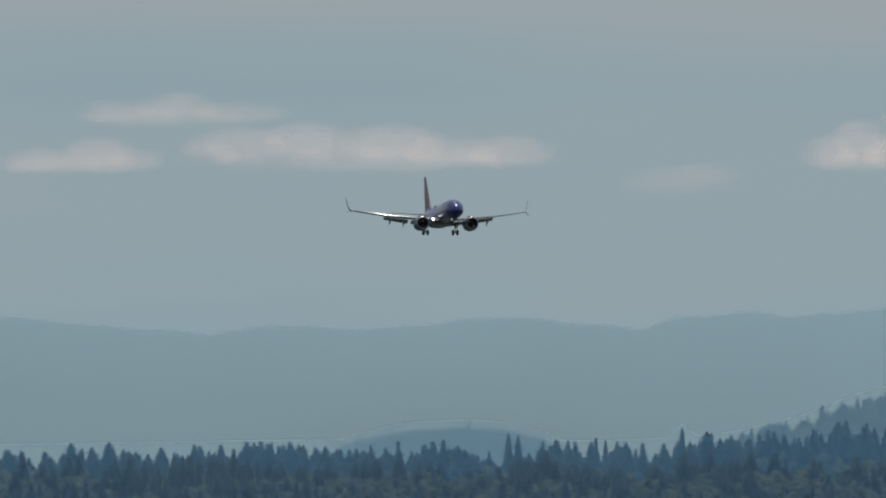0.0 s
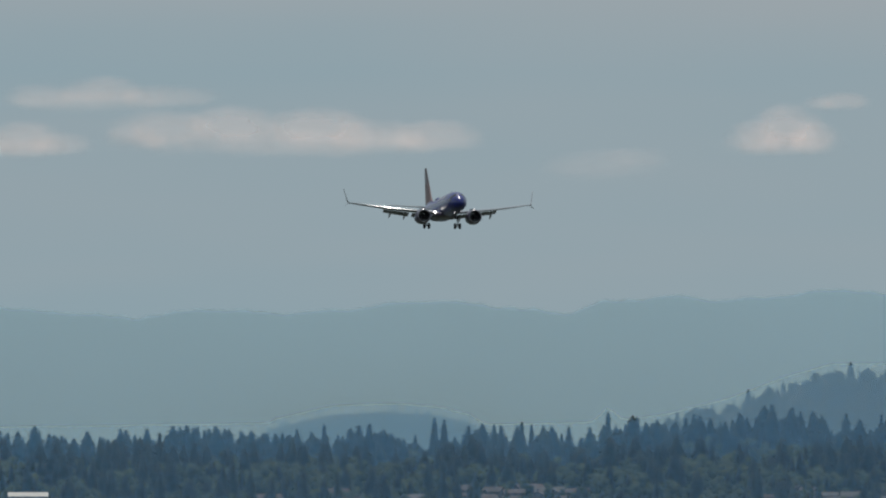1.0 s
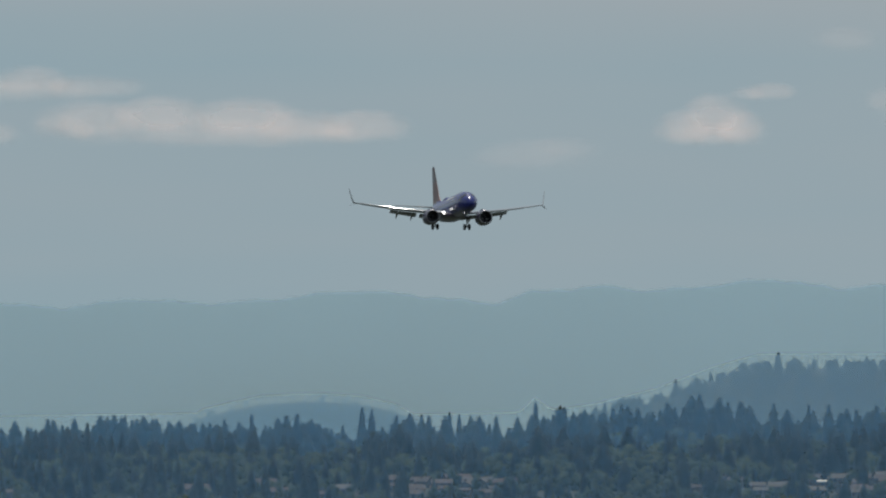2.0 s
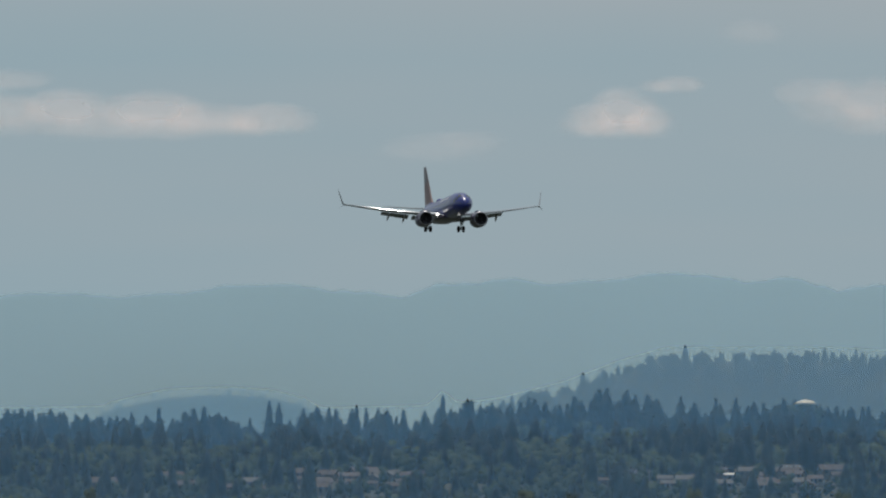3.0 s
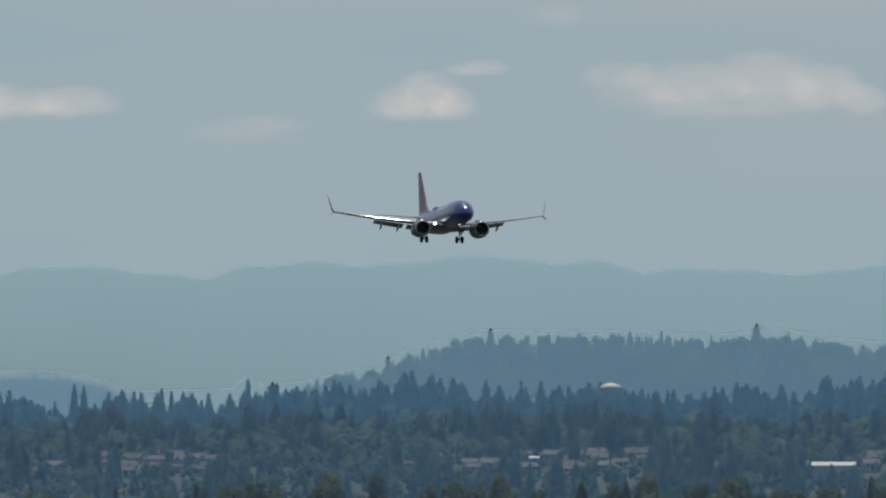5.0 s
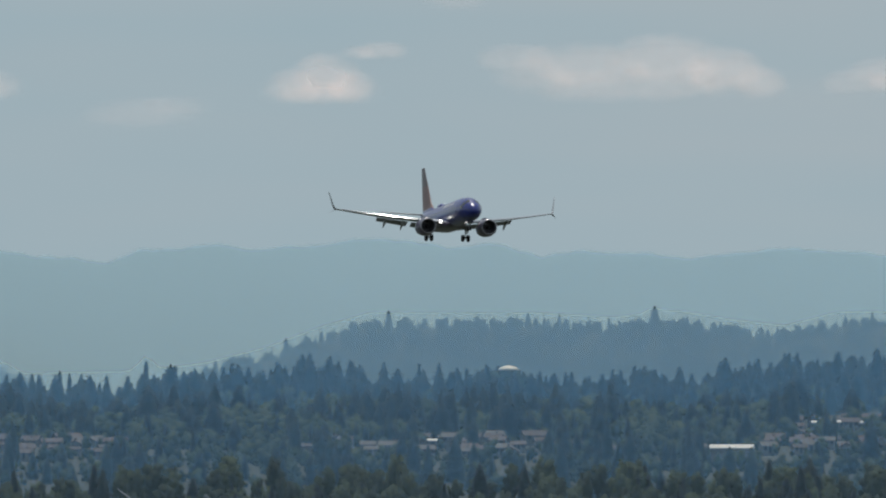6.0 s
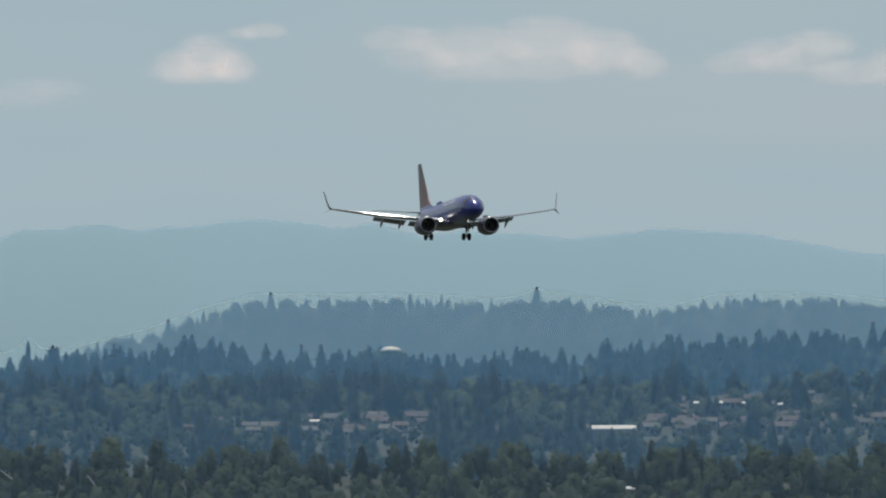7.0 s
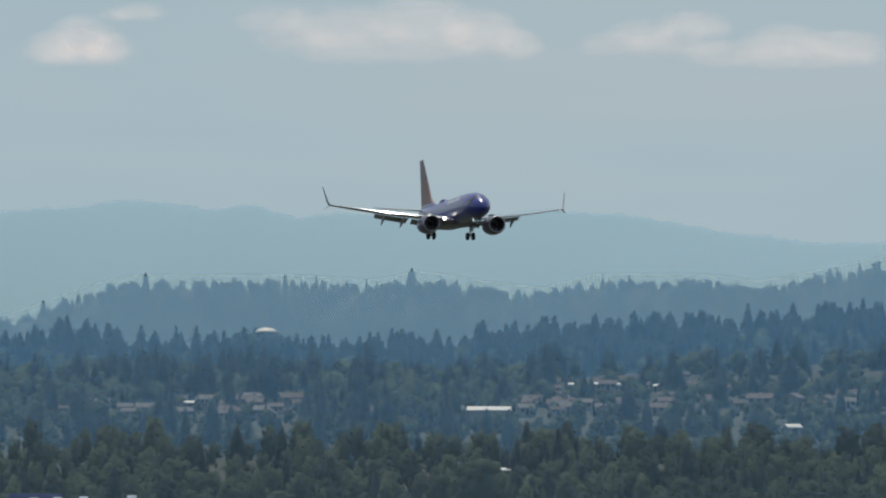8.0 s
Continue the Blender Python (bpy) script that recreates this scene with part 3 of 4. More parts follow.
def shed(x, y, w, d, h, turn, label, name="warehouse", slope=0.10):
    ob = tagged(new(name), label, "building")
    ob.matrix_basis = pose(x, y, float(ground_height(x, y)) + 0.5, 0, 0, turn)
    walls = part("wall", box(bmesh.new(), -w / 2, w / 2, -d / 2, d / 2, -2.5, h), WALLS[1], ob)
    part("roof", gable(bmesh.new(), w, d, h, h + d * slope, 0.5, 0.3), WHITE_ROOF, ob, "white metal roof")
    n = max(1, int(w / 4))
    for i in range(n):
        xx = -w / 2 + w * (i + 0.5) / n
        part("door", box(bmesh.new(), xx - min(0.9, w * 0.2), xx + min(0.9, w * 0.2), -d / 2 - 0.06, -d / 2 + 0.03, -0.3, min(2.1, h - 0.2)), PANE, walls)
    return ob


shed(45.1 * 3.46, 3460, 13.2, 9, 5.3, -6, "long low warehouse with a bright white metal roof", slope=0.11)
shed(46.5 * 3.13, 3130, 3.2, 3, 3.6, -8, "small shed with a white roof between trees", "shed", 0.15)
shed(73.25 * 3.35, 3350, 4.4, 3.6, 2.6, 24, "shed with a slanting white roof between trees", "shed", 0.2)
shed(-63.0 * 3.47, 3470, 12.0, 8, 4.8, 5, "low building with a pale roof behind trees", "warehouse", 0.15)
# small added sheds whose white roofs stand in for glints
for k, y, w in WHITE_GLINTS:
    shed(k * y / 1000, y, w, 1.8, 1.8, 12 * math.sin(7 * k), "little white-roofed shed added as a glint", "shed", 0.2)


def water_tank(x, y, top, r):
    base = float(ground_height(x, y))
    ob = tagged(new("water_tank"), "dark green round water tank with a white domed roof", "water tank")
    ob.location = (x, y, base)
    h = top - base - 1.9
    drum = loft(bmesh.new(), [[(q * math.sin(math.tau * i / 40), q * math.cos(math.tau * i / 40), z) for i in range(40)] for q, z in ((r, -1), (r, h - 0.5), (r + 0.15, h - 0.5), (r + 0.15, h))])
    part("drum", drum, TANK_GREEN, ob, "dark green drum")
    dome = loft(bmesh.new(), [[(q * r * math.sin(math.tau * i / 40), q * r * math.cos(math.tau * i / 40), h + z) for i in range(40)] for q, z in ((0.98, 0), (0.86, 0.7), (0.66, 1.25), (0.4, 1.65), (0.12, 1.85))])
    dome = part("dome_roof", dome, DOME_WHITE, ob, "white domed roof", True)
    part("hatch", rod(bmesh.new(), (0, 0, h + 1.7), (0, 0, h + 2.2), 0.45, 0.4), DOME_WHITE, dome)


water_tank(24.4 * 4.3, 4300, 63.9, 4.6)


def van(x, y, turn):
    ob = tagged(new("van"), "white panel van parked on the plain", "van", "parked vans")
    ob.matrix_basis = pose(x, y, float(ground_height(x, y)) + 0.3, 0, 0, turn)
    prof = [(-2.6, 0.4), (-2.65, 1.9), (-2.4, 2.45), (1.0, 2.5), (1.5, 2.3), (2.1, 1.45), (2.65, 1.2), (2.7, 0.4)]
    body = part("body", loft(bmesh.new(), [[(px * q, py, z) for px, z in prof] for py, q in ((-1.0, 0.985), (-0.9, 1), (0.9, 1), (1.0, 0.985))]), VAN_WHITE, ob)
    part("windscreen", patch_quad((1.56, -0.85, 2.25), (1.56, 0.85, 2.25), (2.12, 0.85, 1.5), (2.12, -0.85, 1.5)), PANE, body)
    for px in (-1.7, 1.8):
        for py in (-0.95, 0.95):
            part("wheel", rod(bmesh.new(), (px, py - 0.12, 0.35), (px, py + 0.12, 0.35), 0.36, 0.36, 16), TANK_GREEN, ob, "dark wheel")


def patch_quad(*corners):
    bm = bmesh.new()
    bm.faces.new([bm.verts.new(p) for p in corners])
    ext = bmesh.ops.extrude_face_region(bm, geom=bm.faces[:])
    for v in ext["geom"]:
        if isinstance(v, bmesh.types.BMVert):
            v.co += Vector((0.03, 0, 0.03))
    return bm


for k, turn in ((5.1, 88), (7.5, 92), (12.0, 84), (2.9, 90)):
    van(k * 2.6, 2600, turn)
truck = tagged(new("truck_trailer"), "long dark blue box trailer parked beside vans", "trailer")
truck.matrix_basis = pose(2.6 * 3.0, 2606, float(ground_height(7.8, 2606)) + 0.2, 0, 0, 3)
box_body = part("box_body", box(bmesh.new(), -6.5, 6.5, -1.25, 1.25, 1.0, 3.3), TRUCK_BLUE, truck)
for px in (-5.2, -4.0, 4.6):
    for py in (-1.05, 1.05):
        part("wheel", rod(bmesh.new(), (px, py - 0.15, 0.5), (px, py + 0.15, 0.5), 0.5, 0.5, 16), TANK_GREEN, truck, "dark wheel")
part("chassis", box(bmesh.new(), -6.2, 6.2, -0.5, 0.5, 0.6, 0.99), TANK_GREEN, truck)


def dead_tree(k, y, top, lean):
    """A bare pale snag with one long broken limb."""
    x = k * y / 1000
    base = float(ground_height(x, y))
    h = top - base
    ob = tagged(new("dead_tree"), "bare pale dead tree with a leaning limb", "tree")
    ob.location = (x, y, base)
    bm = rod(bmesh.new(), (0, 0, -0.5), (0.2, 0, h * 0.55), 0.26, 0.2, 8)
    rod(bm, (0.2, 0, h * 0.55), (0.9, 0, h - 2.4), 0.2, 0.12, 8)
    part("trunk", bm, BARK, ob)
    bm = rod(bmesh.new(), (1.2, 0, h - 2.6), (-2.0 * lean, 0, h - 0.2), 0.16, 0.06, 8)
    rod(bm, (0.2, 0, h - 1.9), (0.5, 0.3, h - 0.9), 0.06, 0.03, 6)
    rod(bm, (-0.9, 0, h - 1.1), (-0.4, -0.3, h - 0.3), 0.05, 0.02, 6)
    part("limb", bm, PALE_WOOD, ob, "sun-bleached pale limb")


PALE_WOOD = mat("bleached_wood", (0.38, 0.36, 0.34), (0.56, 0.54, 0.51), 0.8, scale=1.2, fine=6)
dead_tree(-11.1, 2655, 23.9, 1.0)
dead_tree(-3.5, 2655, 22.6, 0.3)

# ---- the aeroplane: x forward, y to its left, z up, in metres; 18 m behind the nose lies its origin ----
BLUE = mat("blue_fuselage_paint", (0.016, 0.028, 0.20), (0.022, 0.038, 0.25), 0.3, scale=0.5, fine=8, coat=0.5)
WING_GREY = mat("grey_wing_paint", (0.34, 0.35, 0.37), (0.42, 0.43, 0.45), 0.28, scale=0.4, fine=10, coat=0.2)
FLAP_GREY = mat("weathered_flap_grey", (0.36, 0.365, 0.38), (0.46, 0.465, 0.48), 0.45, scale=0.5, fine=10)
NACELLE = mat("nacelle_blue_paint", (0.068, 0.056, 0.11), (0.09, 0.075, 0.14), 0.32, scale=0.6, fine=8, coat=0.4)
BARE = mat("polished_bare_metal", (0.30, 0.29, 0.31), (0.38, 0.37, 0.39), 0.3, 0.8, scale=0.8, fine=10)
INTAKE = mat("dark_intake", (0.02, 0.02, 0.024), (0.04, 0.04, 0.048), 0.5, scale=2.0, fine=4)
RUBBER = mat("tyre_rubber", (0.012, 0.012, 0.013), (0.03, 0.03, 0.032), 0.8, scale=3.0, fine=5)
STEEL = mat("gear_steel", (0.25, 0.25, 0.26), (0.45, 0.45, 0.46), 0.4, 0.6, scale=2.0, fine=5)
GLASS_DARK = mat("cockpit_glass", (0.01, 0.012, 0.015), (0.02, 0.022, 0.026), 0.06, scale=1.0, coat=1.0)
ORANGE = mat("orange_fin_paint", (0.23, 0.155, 0.15), (0.28, 0.19, 0.18), 0.5, scale=0.5, fine=8)
SLAT = mat("slat_metal", (0.62, 0.63, 0.65), (0.72, 0.73, 0.75), 0.2, 0.9, scale=0.8, fine=10)
DUSK = mat("dark_blue_fin_paint", (0.135, 0.11, 0.115), (0.16, 0.13, 0.135), 0.4, scale=0.5, fine=8)
SILVER = mat("silver_grey_paint", (0.52, 0.52, 0.55), (0.66, 0.66, 0.69), 0.35, scale=0.6, fine=8, coat=0.3)
LAMP = glow("landing_light_glow", (1.0, 0.98, 0.92), 4.5)

BODY = [(0.0, 0.06, 0.06, -0.60), (0.12, 0.34, 0.32, -0.58), (0.4, 0.66, 0.62, -0.52), (0.9, 1.0, 0.95, -0.42), (1.6, 1.32, 1.26, -0.36), (2.5, 1.6, 1.55, -0.22), (3.5, 1.78, 1.78, -0.14),
        (5, 1.87, 1.93, -0.06), (8, 1.88, 2.0, 0), (14, 1.88, 2.0, 0), (20, 1.88, 2.0, 0), (24, 1.88, 2.0, 0), (27, 1.82, 1.86, 0.14), (29.5, 1.64, 1.60, 0.40), (32, 1.32, 1.30, 0.70), (34.5, 0.94, 0.95, 1.02), (37, 0.5, 0.55, 1.36), (38.6, 0.2, 0.24, 1.58), (38.9, 0.08, 0.1, 1.62)]


def body_ring(station, grow=0.0, k=36):
    s, w, h, c = zip(*BODY)
    w, h, c = (float(np.interp(station, s, q)) for q in (w, h, c))
    return [(18 - station, (w + grow) * math.sin(math.tau * i / k), c + (h + grow) * math.cos(math.tau * i / k)) for i in range(k)]


def airfoil(le, chord, y, z, thick, twist=0.0, camber=0.02):
    """Section of a wing: le is its station behind the nose."""
    pts = []
    prof = [(1, 0.002), (0.8, 0.25), (0.55, 0.42), (0.3, 0.5), (0.12, 0.38), (0.03, 0.2), (0, 0), (0.03, -0.17), (0.12, -0.3), (0.3, -0.38), (0.55, -0.3), (0.8, -0.14), (1, -0.002)]
    for t, h in prof:
        dx, dz = t * chord, h * thick * chord + camber * chord * math.sin(math.pi * t)
        pts.append((18 - le - dx, y, z + dz - dx * math.tan(radians(twist))))
    return pts


def patch(bm, rows):
    """Open strip of quads over rows of points."""
    vs = [[bm.verts.new(p) for p in row] for row in rows]
    for r0, r1 in zip(vs, vs[1:]):
        for i in range(len(r0) - 1):
            bm.faces.new((r0[i], r0[i + 1], r1[i + 1], r1[i]))
    return bm


def skin_patch(bm, s0, s1, a0, a1, grow=0.012, n=5, m=5):
    """A piece lying on the fuselage between two stations and two angles from the top."""
    s, w, h, c = zip(*BODY)
    rows = []
    for i in range(n):
        st = s0 + (s1 - s0) * i / (n - 1)
        ww, hh, cc = (float(np.interp(st, s, q)) + g for q, g in ((w, grow), (h, grow), (c, 0)))
        rows.append([(18 - st, ww * math.sin(radians(a0 + (a1 - a0) * j / (m - 1))), cc + hh * math.cos(radians(a0 + (a1 - a0) * j / (m - 1)))) for j in range(m)])
    return patch(bm, rows)


def build_aeroplane():
    plane = tagged(new("aeroplane"), "twin-engine blue jet airliner descending with wheels and flaps down", "aeroplane")
    stations = sorted({s[0] for s in BODY} | set(np.linspace(0.2, 5, 14)) | set(np.linspace(24, 38, 12)))
    fus = part("fuselage", loft(bmesh.new(), [body_ring(s) for s in stations]), BLUE, plane, "glossy deep blue fuselage", True)
    # cockpit windscreen panes
    for a0, a1, s0, s1 in ((2, 26, 1.75, 2.5), (29, 50, 1.95, 2.75), (53, 70, 2.3, 3.1)):
        for side in (1, -1):
            part("windscreen_pane", skin_patch(bmesh.new(), s0, s1, side * (a0 + 14), side * (a1 + 14)), GLASS_DARK, fus, "dark cockpit window")
    # cabin windows, doors
    for side in (1, -1):
        for i in range(34):
            st = 6.6 + i * 0.66
            part("cabin_window", skin_patch(bmesh.new(), st, st + 0.26, side * 71, side * 80, n=2, m=2), GLASS_DARK, fus)
        for st, wide in ((4.9, 0.86), (30.6, 0.8)):
            part("cabin_door", skin_patch(bmesh.new(), st, st + wide, side * 58, side * 104, 0.02), SILVER if st > 30 else BLUE, fus)
    bm = bmesh.new()
    loft(bm, [[(18 - st, 0.55 * w * math.sin(math.tau * i / 16), 2.0 + 0.5 * w * max(0, math.cos(math.tau * i / 16)) - 0.04) for i in range(16)] for st, w in ((22.2, 0.1), (22.5, 0.7), (23.2, 1), (24.4, 1), (25.3, 0.6), (25.7, 0.1))])
    part("antenna_dome", bm, BLUE, fus, "dark blue antenna dome on the roof", True)
    for st, wide in ((8.3, 0.8), (9.5, 0.55), (10.4, 0.7), (11.5, 0.5), (12.4, 0.8), (13.6, 0.6), (14.6, 0.75)):
        for side in (1, -1):
            part("livery_bar", skin_patch(bmesh.new(), st, st + wide, side * 44, side * 62), SILVER, fus, "pale painted bar")
    for st, z, h in ((9.5, 1.98, 0.4), (13.5, 1.98, 0.35)):
        bm = bmesh.new()
        loft(bm, [[(18 - st, 0.02, z), (18 - st - 0.35, 0.02, z), (18 - st - 0.35, -0.02, z), (18 - st, -0.02, z)], [(18 - st - 0.2, 0.015, z + h), (18 - st - 0.4, 0.015, z + h), (18 - st - 0.4, -0.015, z + h), (18 - st - 0.2, -0.015, z + h)]])
        part("blade_antenna", bm, SILVER, fus)
    # wing-body fairing
    bm = bmesh.new()
    loft(bm, [[(18 - st, w * math.sin(math.tau * i / 24), -1.45 + h * math.cos(math.tau * i / 24)) for i in range(24)] for st, w, h in ((11.6, 0.5, 0.2), (12.6, 1.4, 0.55), (14.5, 1.95, 0.78), (18, 2.05, 0.85), (21.5, 1.95, 0.8), (23.6, 1.3, 0.5), (24.6, 0.4, 0.2))])
    part("belly_fairing", bm, NACELLE, plane, "dark blue belly fairing", True)

    for side in (1, -1):
        def wing_at(y):
            y0 = abs(y)
            le = float(np.interp(y0, (0, 1.8, 5.6, 17.2), (12.2, 13.6, 15.7, 21.35)))
            te = float(np.interp(y0, (0, 1.8, 5.8, 17.0), (20.6, 20.6, 20.75, 22.95)))
            z = float(np.interp(y0, (0, 1.8, 5.6, 10, 14, 17.0), (-1.4, -1.22, -0.76, -0.16, 0.52, 1.08)))
            return le, te - le, z
        bm = bmesh.new()
        loft(bm, [airfoil(*wing_at(y)[:2], side * y, wing_at(y)[2], 0.10 - 0.03 * y / 17, -2 + 2 * y / 17) for y in (0.6, 1.8, 3.6, 5.7, 8, 10.5, 13, 15, 16.4, 17.2)])
        wing = part("wing", bm, WING_GREY, plane, "light grey swept wing", True)
        # leading-edge slats
        for y0, y1 in ((2.6, 4.2), (5.7, 8.28), (8.3, 10.88), (10.9, 13.48), (13.5, 16.3)):
            bm, rings = bmesh.new(), []
            for y in (y0, (y0 + y1) / 2, y1):
                le, ch, z = wing_at(y)
                d = 0.115 * ch ** 0.5
                rings.append([(18 - le + fwd, side * y, z + up) for fwd, up in ((0.16, -0.12), (0.21, -0.07), (0.22, -0.02), (0.19, 0.04), (0.11, 0.35 * d + 0.02), (-0.08, 0.75 * d), (-0.35, d), (-0.35, d - 0.05), (0.12, -0.08))])
            loft(bm, rings)
            part("slat", bm, SLAT, wing, "pale metal slat")
        # flaps hung out behind the wing
        for y0, y1 in ((2.0, 5.5), (6.1, 10.75)):
            for step, (back, drop, chord, tilt) in enumerate(((-0.35, 0.06, 1.2, 10), (0.7, 0.27, 0.7, 26))):
                bm, rings = bmesh.new(), []
                for y in (y0, (y0 + y1) / 2, y1):
                    le, ch, z = wing_at(y)
                    k = 1.0 if y < 6 else 1.0 - 0.04 * (y - 6)
                    rings.append(airfoil(le + ch + back * k, chord * k, side * y, z - drop * k - 0.02, 0.14, tilt, 0.05))
                loft(bm, rings)
                part("flap", bm, FLAP_GREY, wing, "extended grey flap", True)
        # fairings of the flap tracks
        for y in (3.4, 7.0, 9.6):
            le, ch, z = wing_at(y)
            bm = bmesh.new()
            loft(bm, [[(18 - le - ch * 0.55 - q, side * y + w * math.sin(math.tau * i / 10), z - 0.2 - dz + 1.5 * w * math.cos(math.tau * i / 10)) for i in range(10)] for q, w, dz in ((0, 0.04, 0.05), (0.5, 0.17, 0.14), (1.4, 0.2, 0.3), (2.4, 0.16, 0.75), (3.1, 0.03, 1.2))])
            part("flap_track_fairing", bm, FLAP_GREY, wing, "", True)
        # split winglet
        bm = bmesh.new()
        loft(bm, [airfoil(le, ch, side * y, z, 0.09) for le, ch, y, z in ((21.35, 1.6, 17.2, 1.08), (21.7, 1.35, 17.42, 1.28), (22.2, 1.1, 17.56, 1.75), (23.3, 0.55, 17.95, 3.6), (23.6, 0.3, 18.05, 3.95))])
        part("winglet", bm, WING_GREY, wing, "upswept winglet blade", True)
        bm = bmesh.new()
        loft(bm, [airfoil(le, ch, side * y, z, 0.09) for le, ch, y, z in ((21.7, 1.2, 17.3, 1.1), (22.2, 0.8, 17.62, 0.88), (22.9, 0.25, 18.12, 0.55))])
        part("winglet_strake", bm, WING_GREY, wing, "lower winglet blade", True)
        # engine
        ey, ez = side * 4.83, -2.12
        prof = [(11.55, 1.04), (11.40, 1.10), (11.42, 1.18), (11.6, 1.27), (12.2, 1.38), (13.2, 1.43), (14.6, 1.36), (15.8, 1.16), (15.85, 1.1), (15.0, 1.04)]
        ring = lambda s0, r0: [(18 - s0, ey + r0 * math.sin(math.tau * i / 28), ez + r0 * (0.95 if math.cos(math.tau * i / 28) < 0 else 1) * math.cos(math.tau * i / 28)) for i in range(28)]
        engine = part("engine", loft(bmesh.new(), [ring(s0, r0) for s0, r0 in prof[3:]], False), NACELLE, plane, "dark blue engine nacelle", True)
        part("intake_lip", loft(bmesh.new(), [ring(s0, r0) for s0, r0 in prof[:4]], False), BARE, engine, "polished metal intake lip", True)
        part("intake_duct", loft(bmesh.new(), [ring(11.55, 1.04), ring(12.0, 0.99), ring(12.6, 0.98)], False), INTAKE, engine, "dark intake duct", True)
        bm = bmesh.new()
        hub = bm.verts.new((18 - 12.05, ey, ez))
        for i in range(18):
            a0 = math.tau * i / 18
            p = [(18 - 12.5 - 0.1 * k, ey + r0 * math.sin(a0 + o), ez + r0 * math.cos(a0 + o)) for r0, o, k in ((0.28, 0, 0), (0.97, 0.15, 0), (0.97, 0.42, 1), (0.28, 0.32, 1))]
            bm.faces.new([bm.verts.new(q) for q in p])
        cone = [bm.verts.new((18 - 12.5, ey + 0.3 * math.sin(math.tau * i / 16), ez + 0.3 * math.cos(math.tau * i / 16))) for i in range(16)]
        for i in range(16):
            bm.faces.new((hub, cone[i], cone[(i + 1) % 16]))
        part("fan", bm, INTAKE, engine, "dark fan blades")
        part("exhaust_cone", loft(bmesh.new(), [ring(14.4, 0.78), ring(15.6, 0.7), ring(16.6, 0.46)]), STEEL, engine, "bare metal exhaust", True)
        bm = bmesh.new()
        loft(bm, [[(18 - 12.6, ey + dy, ez + 1.25), (18 - 17.2, ey + dy, ez + 0.9)] + [(18 - 18.2, ey + dy, -0.55), (18 - 15.0, ey + dy, -0.40), (18 - 13.2, ey + dy, -0.55)] for dy in (-0.16, 0.16)])
        part("pylon", bm, NACELLE, engine)
        # tailplane
        bm = bmesh.new()
        loft(bm, [airfoil(le, ch, side * y, z, 0.075, -4.0, 0) for le, ch, y, z in ((32.9, 4.0, 0.3, 1.45), (34.6, 3.0, 3.2, 1.74), (36.9, 1.6, 7.1, 2.14), (37.2, 1.2, 7.2, 2.16))])
        part("tailplane", bm, WING_GREY, plane, "light grey tailplane", True)
        # main gear
        gy = side * 2.92
        bm = bmesh.new()
        rod(bm, (18 - 19.5, gy, -1.2), (18 - 19.7, gy, -2.4), 0.15, 0.15)
        rod(bm, (18 - 19.7, gy, -2.4), (18 - 19.7, gy, -3.25), 0.1, 0.1)
        rod(bm, (18 - 19.7, gy - 0.5, -3.22), (18 - 19.7, gy + 0.5, -3.22), 0.08, 0.08)
        rod(bm, (18 - 19.6, gy, -2.0), (18 - 19.6, gy - side * 1.4, -1.2), 0.07, 0.07)
        gear = part("main_gear", bm, STEEL, plane, "extended steel main gear leg")
        for dy in (-0.43, 0.43):
            bm = bmesh.new()
            loft(bm, [[(18 - 19.7 + r0 * math.cos(math.tau * i / 24), gy + dy + w, -3.22 + r0 * math.sin(math.tau * i / 24)) for i in range(24)] for w, r0 in ((-0.2, 0.3), (-0.2, 0.46), (-0.13, 0.55), (0.13, 0.55), (0.2, 0.46), (0.2, 0.3))])
            part("wheel", bm, RUBBER, gear, "black tyre", True)
        bm = bmesh.new()
        box(bm, 18 - 20.2, 18 - 19.2, gy + side * 0.28, gy + side * 0.33, -2.5, -1.1)
        part("gear_door", bm, SILVER, gear)
        # lamp in the wing root
        bm = bmesh.new()
        rod(bm, (18 - 13.5, side * 2.45, -1.2), (18 - 13.2, side * 2.45, -1.2), 0.22, 0.18 if side < 0 else 0.12, 16)
        part("landing_light", bm, LAMP if side < 0 else SILVER, wing, "bright landing light" if side < 0 else "", True)

    # fin with dorsal fillet, in bands of paint
    def fin_at(z):
        le = float(np.interp(z, (1.6, 2.4, 3.3, 9.2), (27.2, 29.8, 31.4, 36.3)))
        te = float(np.interp(z, (1.6, 9.2), (37.4, 38.4)))
        return le, te - le

    def fin_ring(z, thick=0.1):
        le, ch = fin_at(z)
        return [(p[0], p[2], z) for p in airfoil(le, ch, 0, 0, thick, 0, 0)]
    fin = part("fin", loft(bmesh.new(), [fin_ring(z) for z in (1.6, 2.0, 2.4)]), BLUE, plane, "tall swept fin painted blue, red and orange", True)
    part("fin_band", loft(bmesh.new(), [fin_ring(z) for z in (2.4, 3.3, 4.6)], False), ORANGE, fin, "orange paint band", True)
    part("fin_band", loft(bmesh.new(), [fin_ring(z) for z in (4.6, 5.4, 6.2)], False), ORANGE, fin, "orange-brown paint band", True)
    part("fin_band", loft(bmesh.new(), [fin_ring(z) for z in (6.2, 7.7, 8.9, 9.2)], False), DUSK, fin, "dark blue paint band", True)
    # nose gear
    bm = bmesh.new()
    rod(bm, (18 - 4.0, 0, -1.5), (18 - 4.15, 0, -3.05), 0.09, 0.07)
    rod(bm, (18 - 4.15, -0.26, -3.0), (18 - 4.15, 0.26, -3.0), 0.06, 0.06)
